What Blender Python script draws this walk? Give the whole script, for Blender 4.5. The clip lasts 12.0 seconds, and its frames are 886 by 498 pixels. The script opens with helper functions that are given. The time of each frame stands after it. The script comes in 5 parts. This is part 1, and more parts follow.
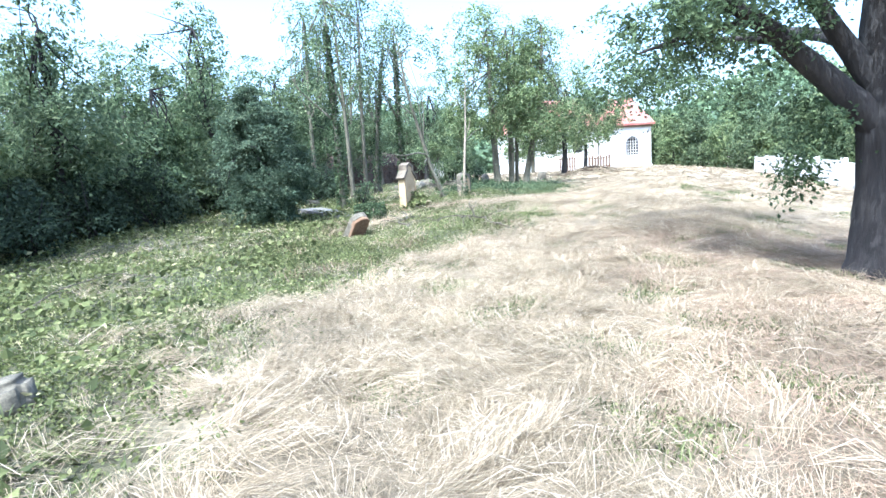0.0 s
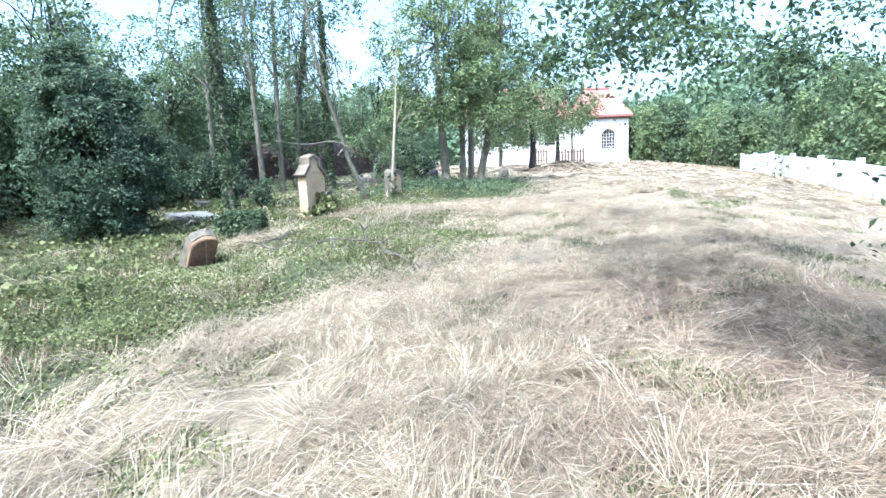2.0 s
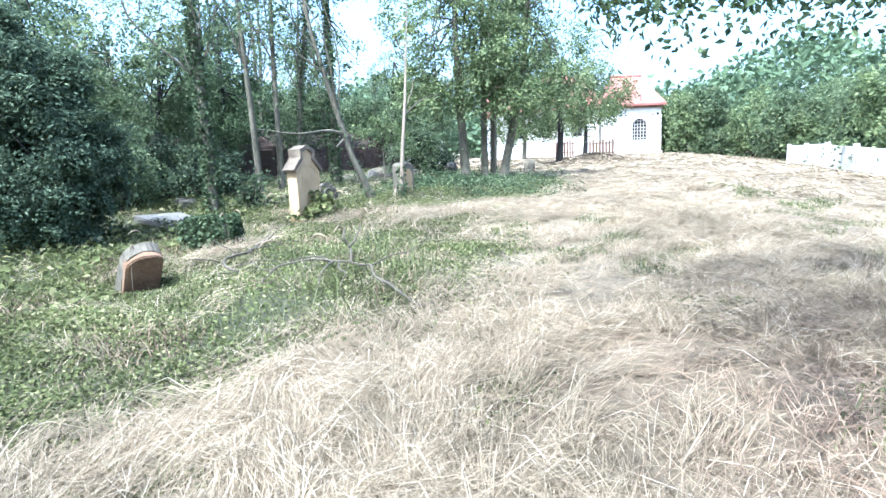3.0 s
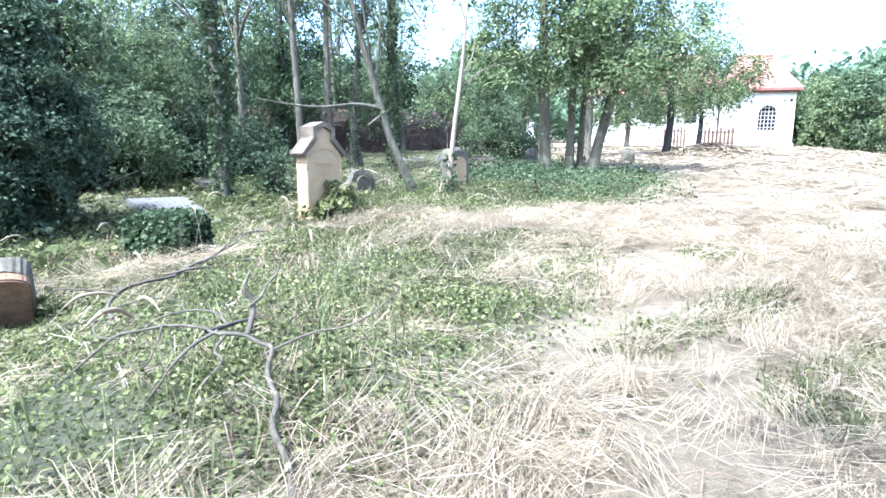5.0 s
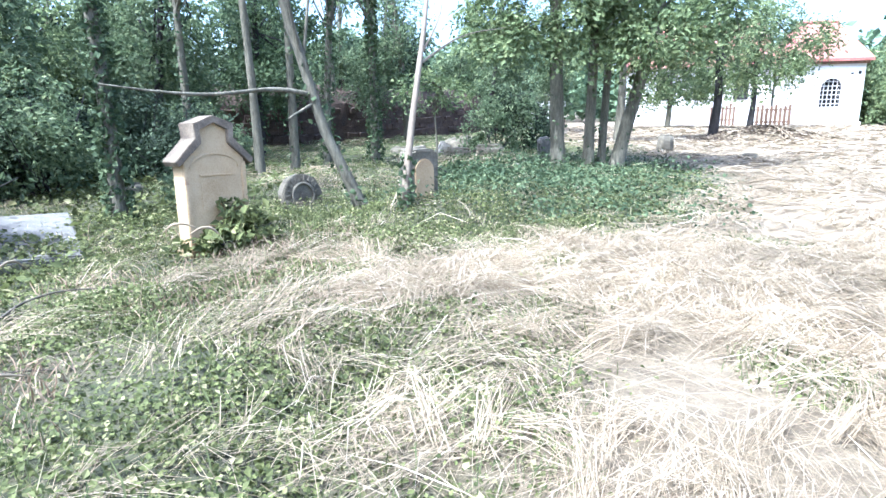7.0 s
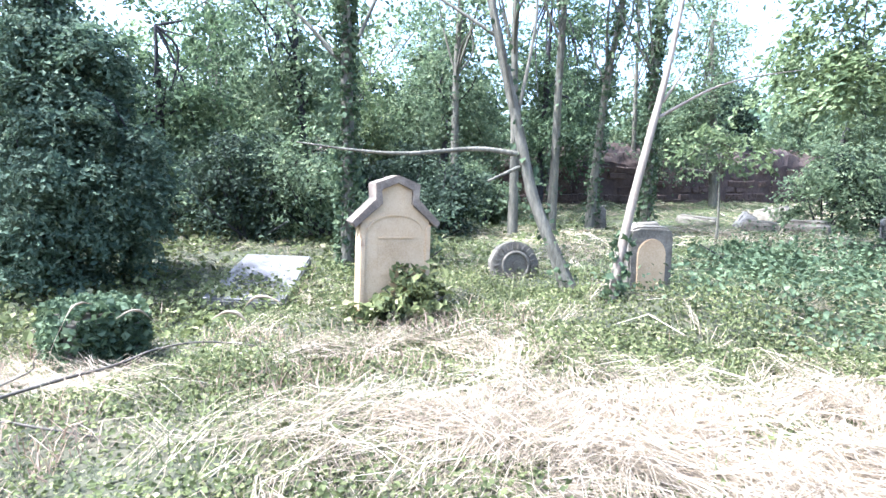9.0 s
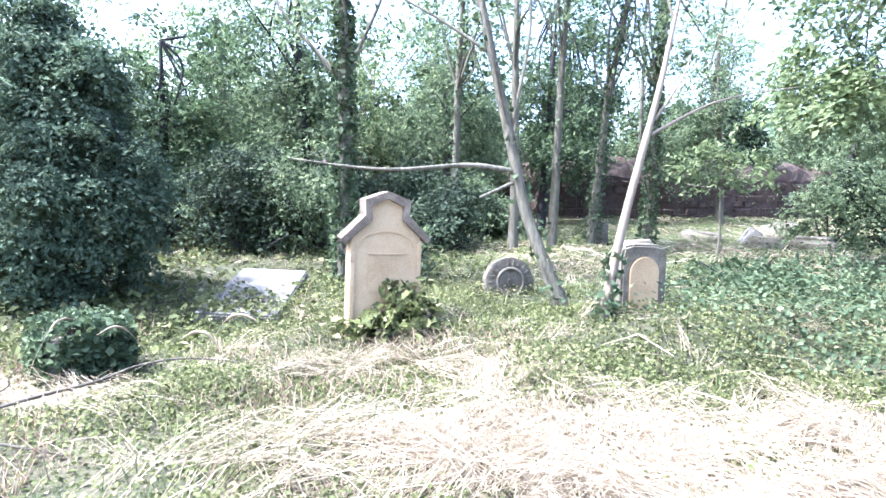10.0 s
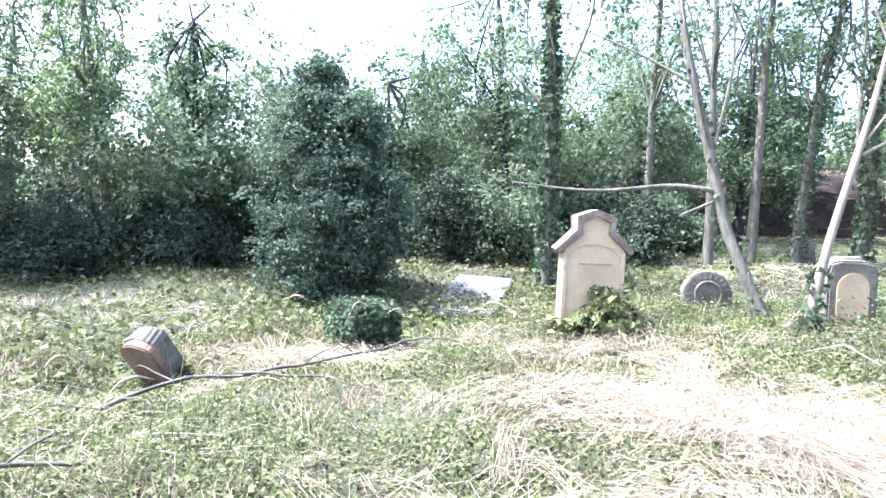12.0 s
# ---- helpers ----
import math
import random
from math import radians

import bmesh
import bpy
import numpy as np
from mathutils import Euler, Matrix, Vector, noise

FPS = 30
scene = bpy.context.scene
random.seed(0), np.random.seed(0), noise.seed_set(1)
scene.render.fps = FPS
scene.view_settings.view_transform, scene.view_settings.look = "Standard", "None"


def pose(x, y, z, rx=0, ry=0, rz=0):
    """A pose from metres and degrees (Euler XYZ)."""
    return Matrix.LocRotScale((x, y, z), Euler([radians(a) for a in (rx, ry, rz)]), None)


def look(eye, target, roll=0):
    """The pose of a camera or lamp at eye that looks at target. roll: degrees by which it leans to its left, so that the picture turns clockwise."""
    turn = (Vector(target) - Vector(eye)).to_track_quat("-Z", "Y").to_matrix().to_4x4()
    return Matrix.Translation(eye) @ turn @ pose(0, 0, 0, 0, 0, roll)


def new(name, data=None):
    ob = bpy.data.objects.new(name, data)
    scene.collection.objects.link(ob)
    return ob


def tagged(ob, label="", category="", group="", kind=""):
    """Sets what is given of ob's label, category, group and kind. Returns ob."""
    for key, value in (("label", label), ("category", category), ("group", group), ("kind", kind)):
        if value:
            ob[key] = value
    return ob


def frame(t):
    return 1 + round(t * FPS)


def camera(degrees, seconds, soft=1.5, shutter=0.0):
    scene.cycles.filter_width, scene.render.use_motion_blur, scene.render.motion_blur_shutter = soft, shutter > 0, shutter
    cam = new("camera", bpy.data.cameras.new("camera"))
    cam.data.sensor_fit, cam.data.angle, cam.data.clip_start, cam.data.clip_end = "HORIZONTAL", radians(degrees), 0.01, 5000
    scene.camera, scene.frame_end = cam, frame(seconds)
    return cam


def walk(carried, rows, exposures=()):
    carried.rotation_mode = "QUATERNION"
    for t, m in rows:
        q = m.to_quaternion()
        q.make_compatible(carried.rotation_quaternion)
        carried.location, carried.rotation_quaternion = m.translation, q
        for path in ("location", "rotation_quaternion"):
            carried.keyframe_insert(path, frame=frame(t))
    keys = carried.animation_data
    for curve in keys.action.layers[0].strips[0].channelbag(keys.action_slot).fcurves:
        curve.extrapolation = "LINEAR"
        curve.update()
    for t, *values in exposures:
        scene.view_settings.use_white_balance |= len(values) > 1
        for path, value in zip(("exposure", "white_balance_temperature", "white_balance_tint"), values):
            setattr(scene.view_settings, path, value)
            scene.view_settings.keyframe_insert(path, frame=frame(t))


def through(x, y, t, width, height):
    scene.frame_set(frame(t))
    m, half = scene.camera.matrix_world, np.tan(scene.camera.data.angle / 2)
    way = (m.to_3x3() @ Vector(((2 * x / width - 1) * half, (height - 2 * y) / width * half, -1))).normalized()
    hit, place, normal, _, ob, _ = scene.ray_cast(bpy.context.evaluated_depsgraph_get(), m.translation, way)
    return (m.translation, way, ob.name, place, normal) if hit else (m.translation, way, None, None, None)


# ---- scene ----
cam = camera(74.55, 12.0, soft=1.5)
walk(cam, [
    (0.0, pose(0.000, -0.000, 1.550, 82.32, 3.49, -0.00)),
    (0.5, pose(0.520, 0.868, 1.542, 79.29, 2.66, -2.17)),
    (1.0, pose(0.930, 1.808, 1.483, 80.39, 2.32, -3.53)),
    (1.5, pose(1.115, 2.840, 1.579, 80.56, 2.84, -1.95)),
    (2.0, pose(1.292, 3.983, 1.611, 81.24, 2.36, -2.20)),
    (2.5, pose(1.345, 5.113, 1.608, 81.92, 0.06, -0.33)),
    (3.0, pose(1.432, 6.053, 1.585, 80.64, 2.55, -0.14)),
    (5.0, pose(2.033, 8.685, 1.644, 78.94, 0.20, 9.62)),
    (5.5, pose(2.270, 9.359, 1.786, 75.87, 0.47, 9.11)),
    (6.0, pose(2.399, 10.102, 1.845, 75.90, -0.22, 10.78)),
    (6.5, pose(2.412, 10.805, 1.825, 74.71, -0.91, 11.90)),
    (7.0, pose(2.548, 11.346, 1.824, 76.87, 0.77, 13.30)),
    (7.5, pose(2.597, 11.883, 1.797, 77.38, -0.34, 21.18)),
    (9.5, pose(3.166, 13.047, 1.941, 82.99, -0.89, 46.62)),
    (10.0, pose(3.174, 13.076, 1.949, 83.25, -1.43, 45.59)),
    (10.5, pose(3.174, 13.068, 1.952, 83.57, -1.61, 45.12)),
    (11.0, pose(3.185, 12.979, 1.965, 84.21, -1.30, 48.45)),
    (11.5, pose(3.335, 12.662, 1.956, 84.31, -0.53, 55.41)),
    (12.0, pose(3.733, 12.170, 1.972, 84.56, -1.03, 62.57)),
], exposures=[(0, 2.36, 5050, 4), (2, 2.26, 4990, 4), (3, 2.32, 4970, 4), (5, 2.52, 4950, 7), (7.5, 2.48, 4950, 8), (9.5, 3.02, 5140, 14), (12, 3.1, 5200, 16)])

# ---- light ----
SUN_DIR = Vector((-0.32, -0.42, 0.92)).normalized()
world = bpy.data.worlds.new("sky")
scene.world = world
world.use_nodes = True
wn = world.node_tree.nodes
sky = wn.new("ShaderNodeTexSky")
sky.sky_type = "NISHITA"
sky.sun_disc = False
sky.sun_elevation = math.asin(SUN_DIR.z)
sky.sun_rotation = math.atan2(SUN_DIR.x, SUN_DIR.y)
sky.dust_density = 5.0
sky.air_density = 1.0
wn["Background"].inputs["Strength"].default_value = 0.15
world.node_tree.links.new(sky.outputs["Color"], wn["Background"].inputs["Color"])
sun_data = bpy.data.lights.new("sun", "SUN")
sun_data.energy = 2.8
sun_data.angle = radians(0.6)
sun_data.color = (1.0, 0.955, 0.88)
sun = new("sun", sun_data)
sun.matrix_world = look((0, 0, 30), (-SUN_DIR.x, -SUN_DIR.y, 30 - SUN_DIR.z))


# ---- materials ----
def ramp(nt, stops):
    r = nt.nodes.new("ShaderNodeValToRGB")
    e = r.color_ramp.elements
    e[0].position, e[0].color = stops[0][0], (*stops[0][1], 1)
    e[1].position, e[1].color = stops[-1][0], (*stops[-1][1], 1)
    for p, c in stops[1:-1]:
        x = e.new(p)
        x.color = (*c, 1)
    return r


def noise_tex(nt, scale, detail=6.0, rough=0.6, coords="Object", stretch=None):
    tc = nt.nodes.new("ShaderNodeTexCoord")
    n = nt.nodes.new("ShaderNodeTexNoise")
    n.inputs["Scale"].default_value = scale
    n.inputs["Detail"].default_value = detail
    n.inputs["Roughness"].default_value = rough
    if stretch:
        mp = nt.nodes.new("ShaderNodeMapping")
        mp.inputs["Scale"].default_value = stretch
        nt.links.new(tc.outputs[coords], mp.inputs["Vector"])
        nt.links.new(mp.outputs["Vector"], n.inputs["Vector"])
    else:
        nt.links.new(tc.outputs[coords], n.inputs["Vector"])
    return n


def surface(name, dark, mid, light, scale=4.0, fine=40.0, rough=0.85, bump=0.4, depth=0.02, stretch=None, metal=0.0, blotch=None):
    """A worn surface: broad stains and fine grain in colour, grain in relief."""
    m = bpy.data.materials.new(name)
    m.use_nodes = True
    nt = m.node_tree
    b = nt.nodes["Principled BSDF"]
    broad, grain = noise_tex(nt, scale, 7, 0.62, stretch=stretch), noise_tex(nt, fine, 5, 0.7, stretch=stretch)
    mix = nt.nodes.new("ShaderNodeMix")
    mix.data_type = "FLOAT"
    mix.inputs["Factor"].default_value = 0.4
    nt.links.new(broad.outputs["Fac"], mix.inputs["A"])
    nt.links.new(grain.outputs["Fac"], mix.inputs["B"])
    r = ramp(nt, [(0.34, dark), (0.5, mid), (0.66, light)])
    nt.links.new(mix.outputs["Result"], r.inputs["Fac"])
    col = r.outputs["Color"]
    if blotch:
        bl = noise_tex(nt, blotch[1], 8, 0.7)
        br = ramp(nt, [(blotch[2], (0, 0, 0)), (blotch[2] + 0.08, (1, 1, 1))])
        nt.links.new(bl.outputs["Fac"], br.inputs["Fac"])
        mc = nt.nodes.new("ShaderNodeMix")
        mc.data_type = "RGBA"
        mc.inputs["B"].default_value = (*blotch[0], 1)
        nt.links.new(br.outputs["Color"], mc.inputs["Factor"])
        nt.links.new(col, mc.inputs["A"])
        col = mc.outputs["Result"]
    nt.links.new(col, b.inputs["Base Color"])
    b.inputs["Roughness"].default_value = rough
    b.inputs["Metallic"].default_value = metal
    bp = nt.nodes.new("ShaderNodeBump")
    bp.inputs["Strength"].default_value = bump
    bp.inputs["Distance"].default_value = depth
    nt.links.new(mix.outputs["Result"], bp.inputs["Height"])
    nt.links.new(bp.outputs["Normal"], b.inputs["Normal"])
    return m


def leafy(name, dark, light, through=0.35, rough=0.55, pale=None, sat=0.78):
    """Leaves or blades: each piece takes its own tint; part of the light comes through."""
    m = bpy.data.materials.new(name)
    m.use_nodes = True
    nt = m.node_tree
    b = nt.nodes["Principled BSDF"]
    g = nt.nodes.new("ShaderNodeNewGeometry")
    stops = [(0.0, dark), (0.85, light), (1.0, pale or light)]
    r = ramp(nt, stops)
    nt.links.new(g.outputs["Random Per Island"], r.inputs["Fac"])
    patch = noise_tex(nt, 0.9, 4, 0.6)
    hs = nt.nodes.new("ShaderNodeHueSaturation")
    mp = nt.nodes.new("ShaderNodeMapRange")
    mp.inputs["From Min"].default_value, mp.inputs["From Max"].default_value = 0.3, 0.7
    mp.inputs["To Min"].default_value, mp.inputs["To Max"].default_value = 0.7, 1.3
    hs.inputs["Saturation"].default_value = sat
    nt.links.new(patch.outputs["Fac"], mp.inputs["Value"])
    nt.links.new(mp.outputs["Result"], hs.inputs["Value"])
    nt.links.new(r.outputs["Color"], hs.inputs["Color"])
    nt.links.new(hs.outputs["Color"], b.inputs["Base Color"])
    b.inputs["Roughness"].default_value = rough
    b.inputs["Specular IOR Level"].default_value = 0.2
    tl = nt.nodes.new("ShaderNodeBsdfTranslucent")
    nt.links.new(hs.outputs["Color"], tl.inputs["Color"])
    ms = nt.nodes.new("ShaderNodeMixShader")
    ms.inputs["Fac"].default_value = through
    nt.links.new(b.outputs["BSDF"], ms.inputs[1])
    nt.links.new(tl.outputs["BSDF"], ms.inputs[2])
    nt.links.new(ms.outputs["Shader"], nt.nodes["Material Output"].inputs["Surface"])
    return m


M_EARTH = surface("field_earth", (0.10, 0.075, 0.045), (0.25, 0.20, 0.12), (0.42, 0.35, 0.22), 0.8, 30, 0.95, 0.7, 0.04)
M_STRAW = leafy("dry_straw", (0.13, 0.095, 0.052), (0.36, 0.28, 0.17), 0.25, 0.65, (0.6, 0.51, 0.37), 0.86)
M_STRAW_BROWN = leafy("brown_straw", (0.13, 0.08, 0.042), (0.3, 0.2, 0.115), 0.25, 0.7, (0.42, 0.31, 0.19), 0.8)
M_GRASS = leafy("green_grass", (0.055, 0.075, 0.022), (0.16, 0.18, 0.06), 0.4, 0.65, (0.36, 0.32, 0.17), 0.84)
M_GROUND_LEAF = leafy("ground_creeper", (0.045, 0.058, 0.015), (0.15, 0.168, 0.042), 0.4, 0.7, (0.35, 0.32, 0.14), 0.84)
M_LITTER = leafy("leaf_litter", (0.05, 0.035, 0.022), (0.16, 0.11, 0.07), 0.15, 0.8, (0.24, 0.18, 0.11))
M_IVY = leafy("ivy_leaf", (0.025, 0.05, 0.016), (0.085, 0.125, 0.042), 0.25, 0.7, (0.14, 0.18, 0.065))
M_YEW = leafy("dark_evergreen", (0.032, 0.058, 0.03), (0.09, 0.138, 0.066), 0.35, 0.8, (0.19, 0.23, 0.115))
M_WOOD_LEAF = leafy("woodland_leaf", (0.05, 0.085, 0.034), (0.155, 0.21, 0.08), 0.55, 0.55, (0.28, 0.33, 0.13))
M_BRIGHT_LEAF = leafy("bright_leaf", (0.07, 0.11, 0.034), (0.2, 0.26, 0.08), 0.55, 0.55, (0.33, 0.38, 0.13))
M_OAK_LEAF = leafy("dark_leaf", (0.03, 0.055, 0.02), (0.09, 0.14, 0.045), 0.4, 0.7, (0.18, 0.24, 0.08))
# leaf colour darkened to carry the shade under the wood's canopy
M_SHADED_LEAF = leafy("shade_tinted_leaf", (0.014, 0.026, 0.013), (0.04, 0.065, 0.028), 0.3, 0.8, (0.08, 0.11, 0.05))
M_FAR_LEAF = leafy("distant_leaf", (0.05, 0.095, 0.04), (0.13, 0.2, 0.08), 0.3, 0.6)
M_BARK = surface("grey_bark", (0.044, 0.04, 0.027), (0.105, 0.095, 0.066), (0.19, 0.172, 0.125), 5, 40, 0.95, 0.9, 0.03, (1, 1, 0.22))
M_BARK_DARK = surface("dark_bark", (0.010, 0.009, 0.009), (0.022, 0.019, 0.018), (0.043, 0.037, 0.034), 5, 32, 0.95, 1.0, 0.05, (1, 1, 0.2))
M_BARK_PALE = surface("pale_bark", (0.085, 0.066, 0.045), (0.18, 0.145, 0.103), (0.27, 0.225, 0.17), 4, 40, 0.8, 0.6, 0.015, (1, 1, 0.25), blotch=((0.2, 0.165, 0.13), 5, 0.6))
M_TWIG = surface("dead_wood", (0.03, 0.025, 0.018), (0.075, 0.063, 0.045), (0.15, 0.127, 0.092), 8, 60, 0.9, 0.6, 0.01)
M_SANDSTONE = surface("sandstone", (0.27, 0.185, 0.095), (0.39, 0.285, 0.16), (0.46, 0.355, 0.22), 2.2, 70, 0.92, 0.5, 0.008, blotch=((0.24, 0.15, 0.09), 2.2, 0.6))
M_CAPSTONE = surface("weathered_capstone", (0.055, 0.043, 0.031), (0.13, 0.102, 0.073), (0.24, 0.195, 0.14), 5, 60, 0.95, 0.8, 0.01)
M_GREYSTONE = surface("lichen_stone", (0.044, 0.038, 0.027), (0.11, 0.096, 0.07), (0.2, 0.176, 0.13), 6, 60, 0.95, 0.9, 0.015, blotch=((0.19, 0.182, 0.13), 9, 0.62))
M_SLAB = surface("pale_slab", (0.055, 0.051, 0.045), (0.115, 0.108, 0.097), (0.18, 0.17, 0.153), 3, 50, 0.9, 0.8, 0.015, blotch=((0.055, 0.052, 0.042), 5, 0.54))
M_REDSTONE = surface("reddish_stone", (0.07, 0.04, 0.022), (0.17, 0.098, 0.055), (0.27, 0.17, 0.1), 4, 50, 0.93, 0.8, 0.012)
M_PLASTER = surface("white_plaster", (0.5, 0.485, 0.46), (0.62, 0.605, 0.58), (0.7, 0.685, 0.66), 1.5, 30, 0.9, 0.3, 0.01, blotch=((0.5, 0.47, 0.43), 1.6, 0.66))
M_ROOF = surface("red_roof_tile", (0.2, 0.07, 0.055), (0.28, 0.105, 0.083), (0.34, 0.15, 0.12), 2.5, 25, 0.85, 0.5, 0.02)
M_IRON = surface("dark_iron", (0.015, 0.015, 0.017), (0.03, 0.03, 0.033), (0.06, 0.055, 0.05), 8, 60, 0.6, 0.3, 0.004, metal=0.4)
# near-black colour that stands in for the shade inside openings
M_DARK = surface("interior_shade", (0.008, 0.008, 0.009), (0.014, 0.014, 0.015), (0.022, 0.02, 0.02), 3, 20, 0.9, 0.2, 0.01)
M_WOOD = surface("brown_timber", (0.05, 0.03, 0.02), (0.13, 0.075, 0.045), (0.22, 0.14, 0.09), 4, 40, 0.85, 0.5, 0.01, (1, 1, 0.2))
M_BANK = surface("brown_bank", (0.02, 0.013, 0.01), (0.05, 0.032, 0.023), (0.095, 0.062, 0.044), 1.5, 22, 0.95, 0.9, 0.06)
M_CONCRETE = surface("concrete_wall", (0.42, 0.4, 0.37), (0.6, 0.58, 0.55), (0.72, 0.7, 0.67), 1.2, 25, 0.92, 0.5, 0.01, blotch=((0.3, 0.28, 0.25), 1.5, 0.6))


# ---- building helpers ----
RNG = np.random.default_rng(7)


def np_mesh(name, verts, faces, material, smooth=False):
    """A mesh from an array of points and an array of quads or triangles."""
    me = bpy.data.meshes.new(name)
    verts, faces = np.asarray(verts, np.float32), np.asarray(faces, np.int32)
    k = faces.shape[1]
    me.vertices.add(len(verts))
    me.vertices.foreach_set("co", verts.ravel())
    me.loops.add(faces.size)
    me.loops.foreach_set("vertex_index", faces.ravel())
    me.polygons.add(len(faces))
    me.polygons.foreach_set("loop_start", np.arange(0, faces.size, k, dtype=np.int32))
    me.polygons.foreach_set("use_smooth", np.full(len(faces), smooth))
    me.update(calc_edges=True)
    me.materials.append(material)
    return me


def part(name, data, parent=None, label=""):
    ob = new(name, data)
    ob.parent = parent
    return tagged(ob, label)


def bm_mesh(name, bm, material, smooth=False):
    me = bpy.data.meshes.new(name)
    bmesh.ops.recalc_face_normals(bm, faces=bm.faces)
    bm.to_mesh(me)
    bm.free()
    for p in me.polygons:
        p.use_smooth = smooth
    me.materials.append(material)
    return me


def thing(name, place, label, category, group="", kind=""):
    ob = new(name)
    ob.location = place
    return tagged(ob, label, category, group, kind)


PROFILE_Y = [-60, -30, 0, 7, 12, 16, 18, 20, 24, 47, 80, 400]
PROFILE_Z = [-0.5, -0.3, 0.0, 0.15, 0.42, 0.58, 0.62, 0.68, 0.78, 0.87, 1.0, 1.0]


def ground_z(x, y):
    """Height of the ground: rising gently along the walk, falling away to the right of the chapel."""
    x, y = np.asarray(x, float), np.asarray(y, float)
    z = sum(np.interp(y + d, PROFILE_Y, PROFILE_Z) for d in (-1.5, -0.75, 0, 0.75, 1.5)) / 5
    z = z - 0.11 * np.clip(x - 0.36 * y - 1, 0, 14) * np.clip(y / 6, 0, 1)
    z = z + 0.05 * np.sin(x * 0.9 + 1.3 * np.sin(y * 0.45)) * np.cos(y * 0.7) + 0.02 * np.sin(x * 3.1 + y * 1.7) * np.sin(y * 2.6)
    z = z + (0.035 * np.sin(2.3 * x + 1.7 * np.sin(1.6 * y)) * np.cos(2.1 * y + 1.2 * np.sin(1.4 * x)) + 0.02 * np.sin(4.7 * x + 2 * np.sin(3.1 * y)) * np.cos(4.1 * y)) * np.clip((x + 3) / 2, 0, 1)
    z = z + 0.45 * np.exp(-((x - 8.4) ** 2 / 2.2 + (y - 33.3) ** 2 / 1.2))
    return z + 0.12 * np.exp(-((x - 0.9) ** 2 / 1.1 + (y - 14.8) ** 2 / 0.5)) + 0.10 * np.exp(-((x - 0.9) ** 2 / 0.8 + (y - 11.3) ** 2 / 0.9)) + 0.16 * np.exp(-((x - 0.9) ** 2 + (y - 18.3) ** 2) / 0.9) - 0.2 * np.exp(-((x + 2.3) ** 2 / 2.6 + (y - 14.9) ** 2 / 3.0)) - 0.22 * np.exp(-((x + 2.1) ** 2 / 1.3 + (y - 12.2) ** 2 / 1.4))


def gz(x, y):
    return float(ground_z(x, y))


EDGE_Y = [-20, 0, 3.1, 5.1, 6.3, 7.4, 8.8, 9.7, 10.4, 11, 12, 13, 13.8, 14.3, 14.9, 15.7, 16.2, 16.6, 17.4, 18.5, 20, 22, 25, 30, 44]
EDGE_X = [-2.6, -2.4, -1.8, -1.75, -1.5, -0.8, -0.35, 0.3, 1.1, 1.5, 1.85, 2.15, 2.05, 1.85, 1.6, 1.6, 2.0, 2.3, 2.8, 3.7, 4.4, 4.8, 4.2, 2.0, -2.0]



def wobble(x, y, s, k=0.0):
    return np.sin(x * s + 1.7 * np.sin(y * s * 0.7 + k)) * np.cos(y * s * 0.9 + 1.3 * np.sin(x * s * 0.6 + 2 * k))


def strawness(x, y):
    """1 on the mown straw, 0 on the green creepers, with a ragged border between."""
    d = x - np.interp(y, EDGE_Y, EDGE_X) + 0.35 * wobble(x, y, 1.9) + 0.25 * wobble(x, y, 5.3, 1)
    return 1 / (1 + np.exp(-np.clip(d / 0.22, -40, 40)))


# ---- ground ----
def build_ground():
    def axis(lo, hi, fine_lo, fine_hi, step):
        a = [fine_lo]
        s = step
        while a[0] > lo:
            s *= 1.25
            a.insert(0, a[0] - s)
        b = list(np.arange(fine_lo + step, fine_hi, step))
        s = step
        c = [b[-1]]
        while c[-1] < hi:
            s *= 1.25
            c.append(c[-1] + s)
        return np.array(a + b + c[1:])

    xs, ys = axis(-600, 600, -10, 16, 0.2), axis(-600, 700, -3, 30, 0.2)
    X, Y = np.meshgrid(xs, ys)
    v = np.stack([X.ravel(), Y.ravel(), ground_z(X, Y).ravel()], 1)
    n, m = len(xs), len(ys)
    i = (np.arange(m - 1)[:, None] * n + np.arange(n - 1)[None]).ravel()
    me = np_mesh("ground", v, np.stack([i, i + 1, i + n + 1, i + n], 1), M_EARTH, True)
    at = me.attributes.new("straw", "FLOAT", "POINT")
    at.data.foreach_set("value", strawness(v[:, 0], v[:, 1]).astype(np.float32))
    return tagged(new("ground", me), "gently sloping meadow ground with mown straw and green creepers", "ground", kind="structure"), me


M_GROUND = bpy.data.materials.new("meadow_ground")
M_GROUND.use_nodes = True
nt = M_GROUND.node_tree
bs = nt.nodes["Principled BSDF"]
bs.inputs["Roughness"].default_value = 0.95
n1, n2, n3 = noise_tex(nt, 0.7, 6), noise_tex(nt, 9, 8, 0.7), noise_tex(nt, 60, 4, 0.7)
mix1 = nt.nodes.new("ShaderNodeMix")
mix1.data_type = "FLOAT"
mix1.inputs["Factor"].default_value = 0.5
nt.links.new(n1.outputs["Fac"], mix1.inputs["A"])
nt.links.new(n2.outputs["Fac"], mix1.inputs["B"])
r_straw = ramp(nt, [(0.3, (0.07, 0.054, 0.032)), (0.5, (0.16, 0.125, 0.08)), (0.68, (0.3, 0.245, 0.165))])
r_green = ramp(nt, [(0.3, (0.022, 0.024, 0.012)), (0.5, (0.05, 0.052, 0.024)), (0.7, (0.12, 0.1, 0.06))])
nt.links.new(mix1.outputs["Result"], r_straw.inputs["Fac"])
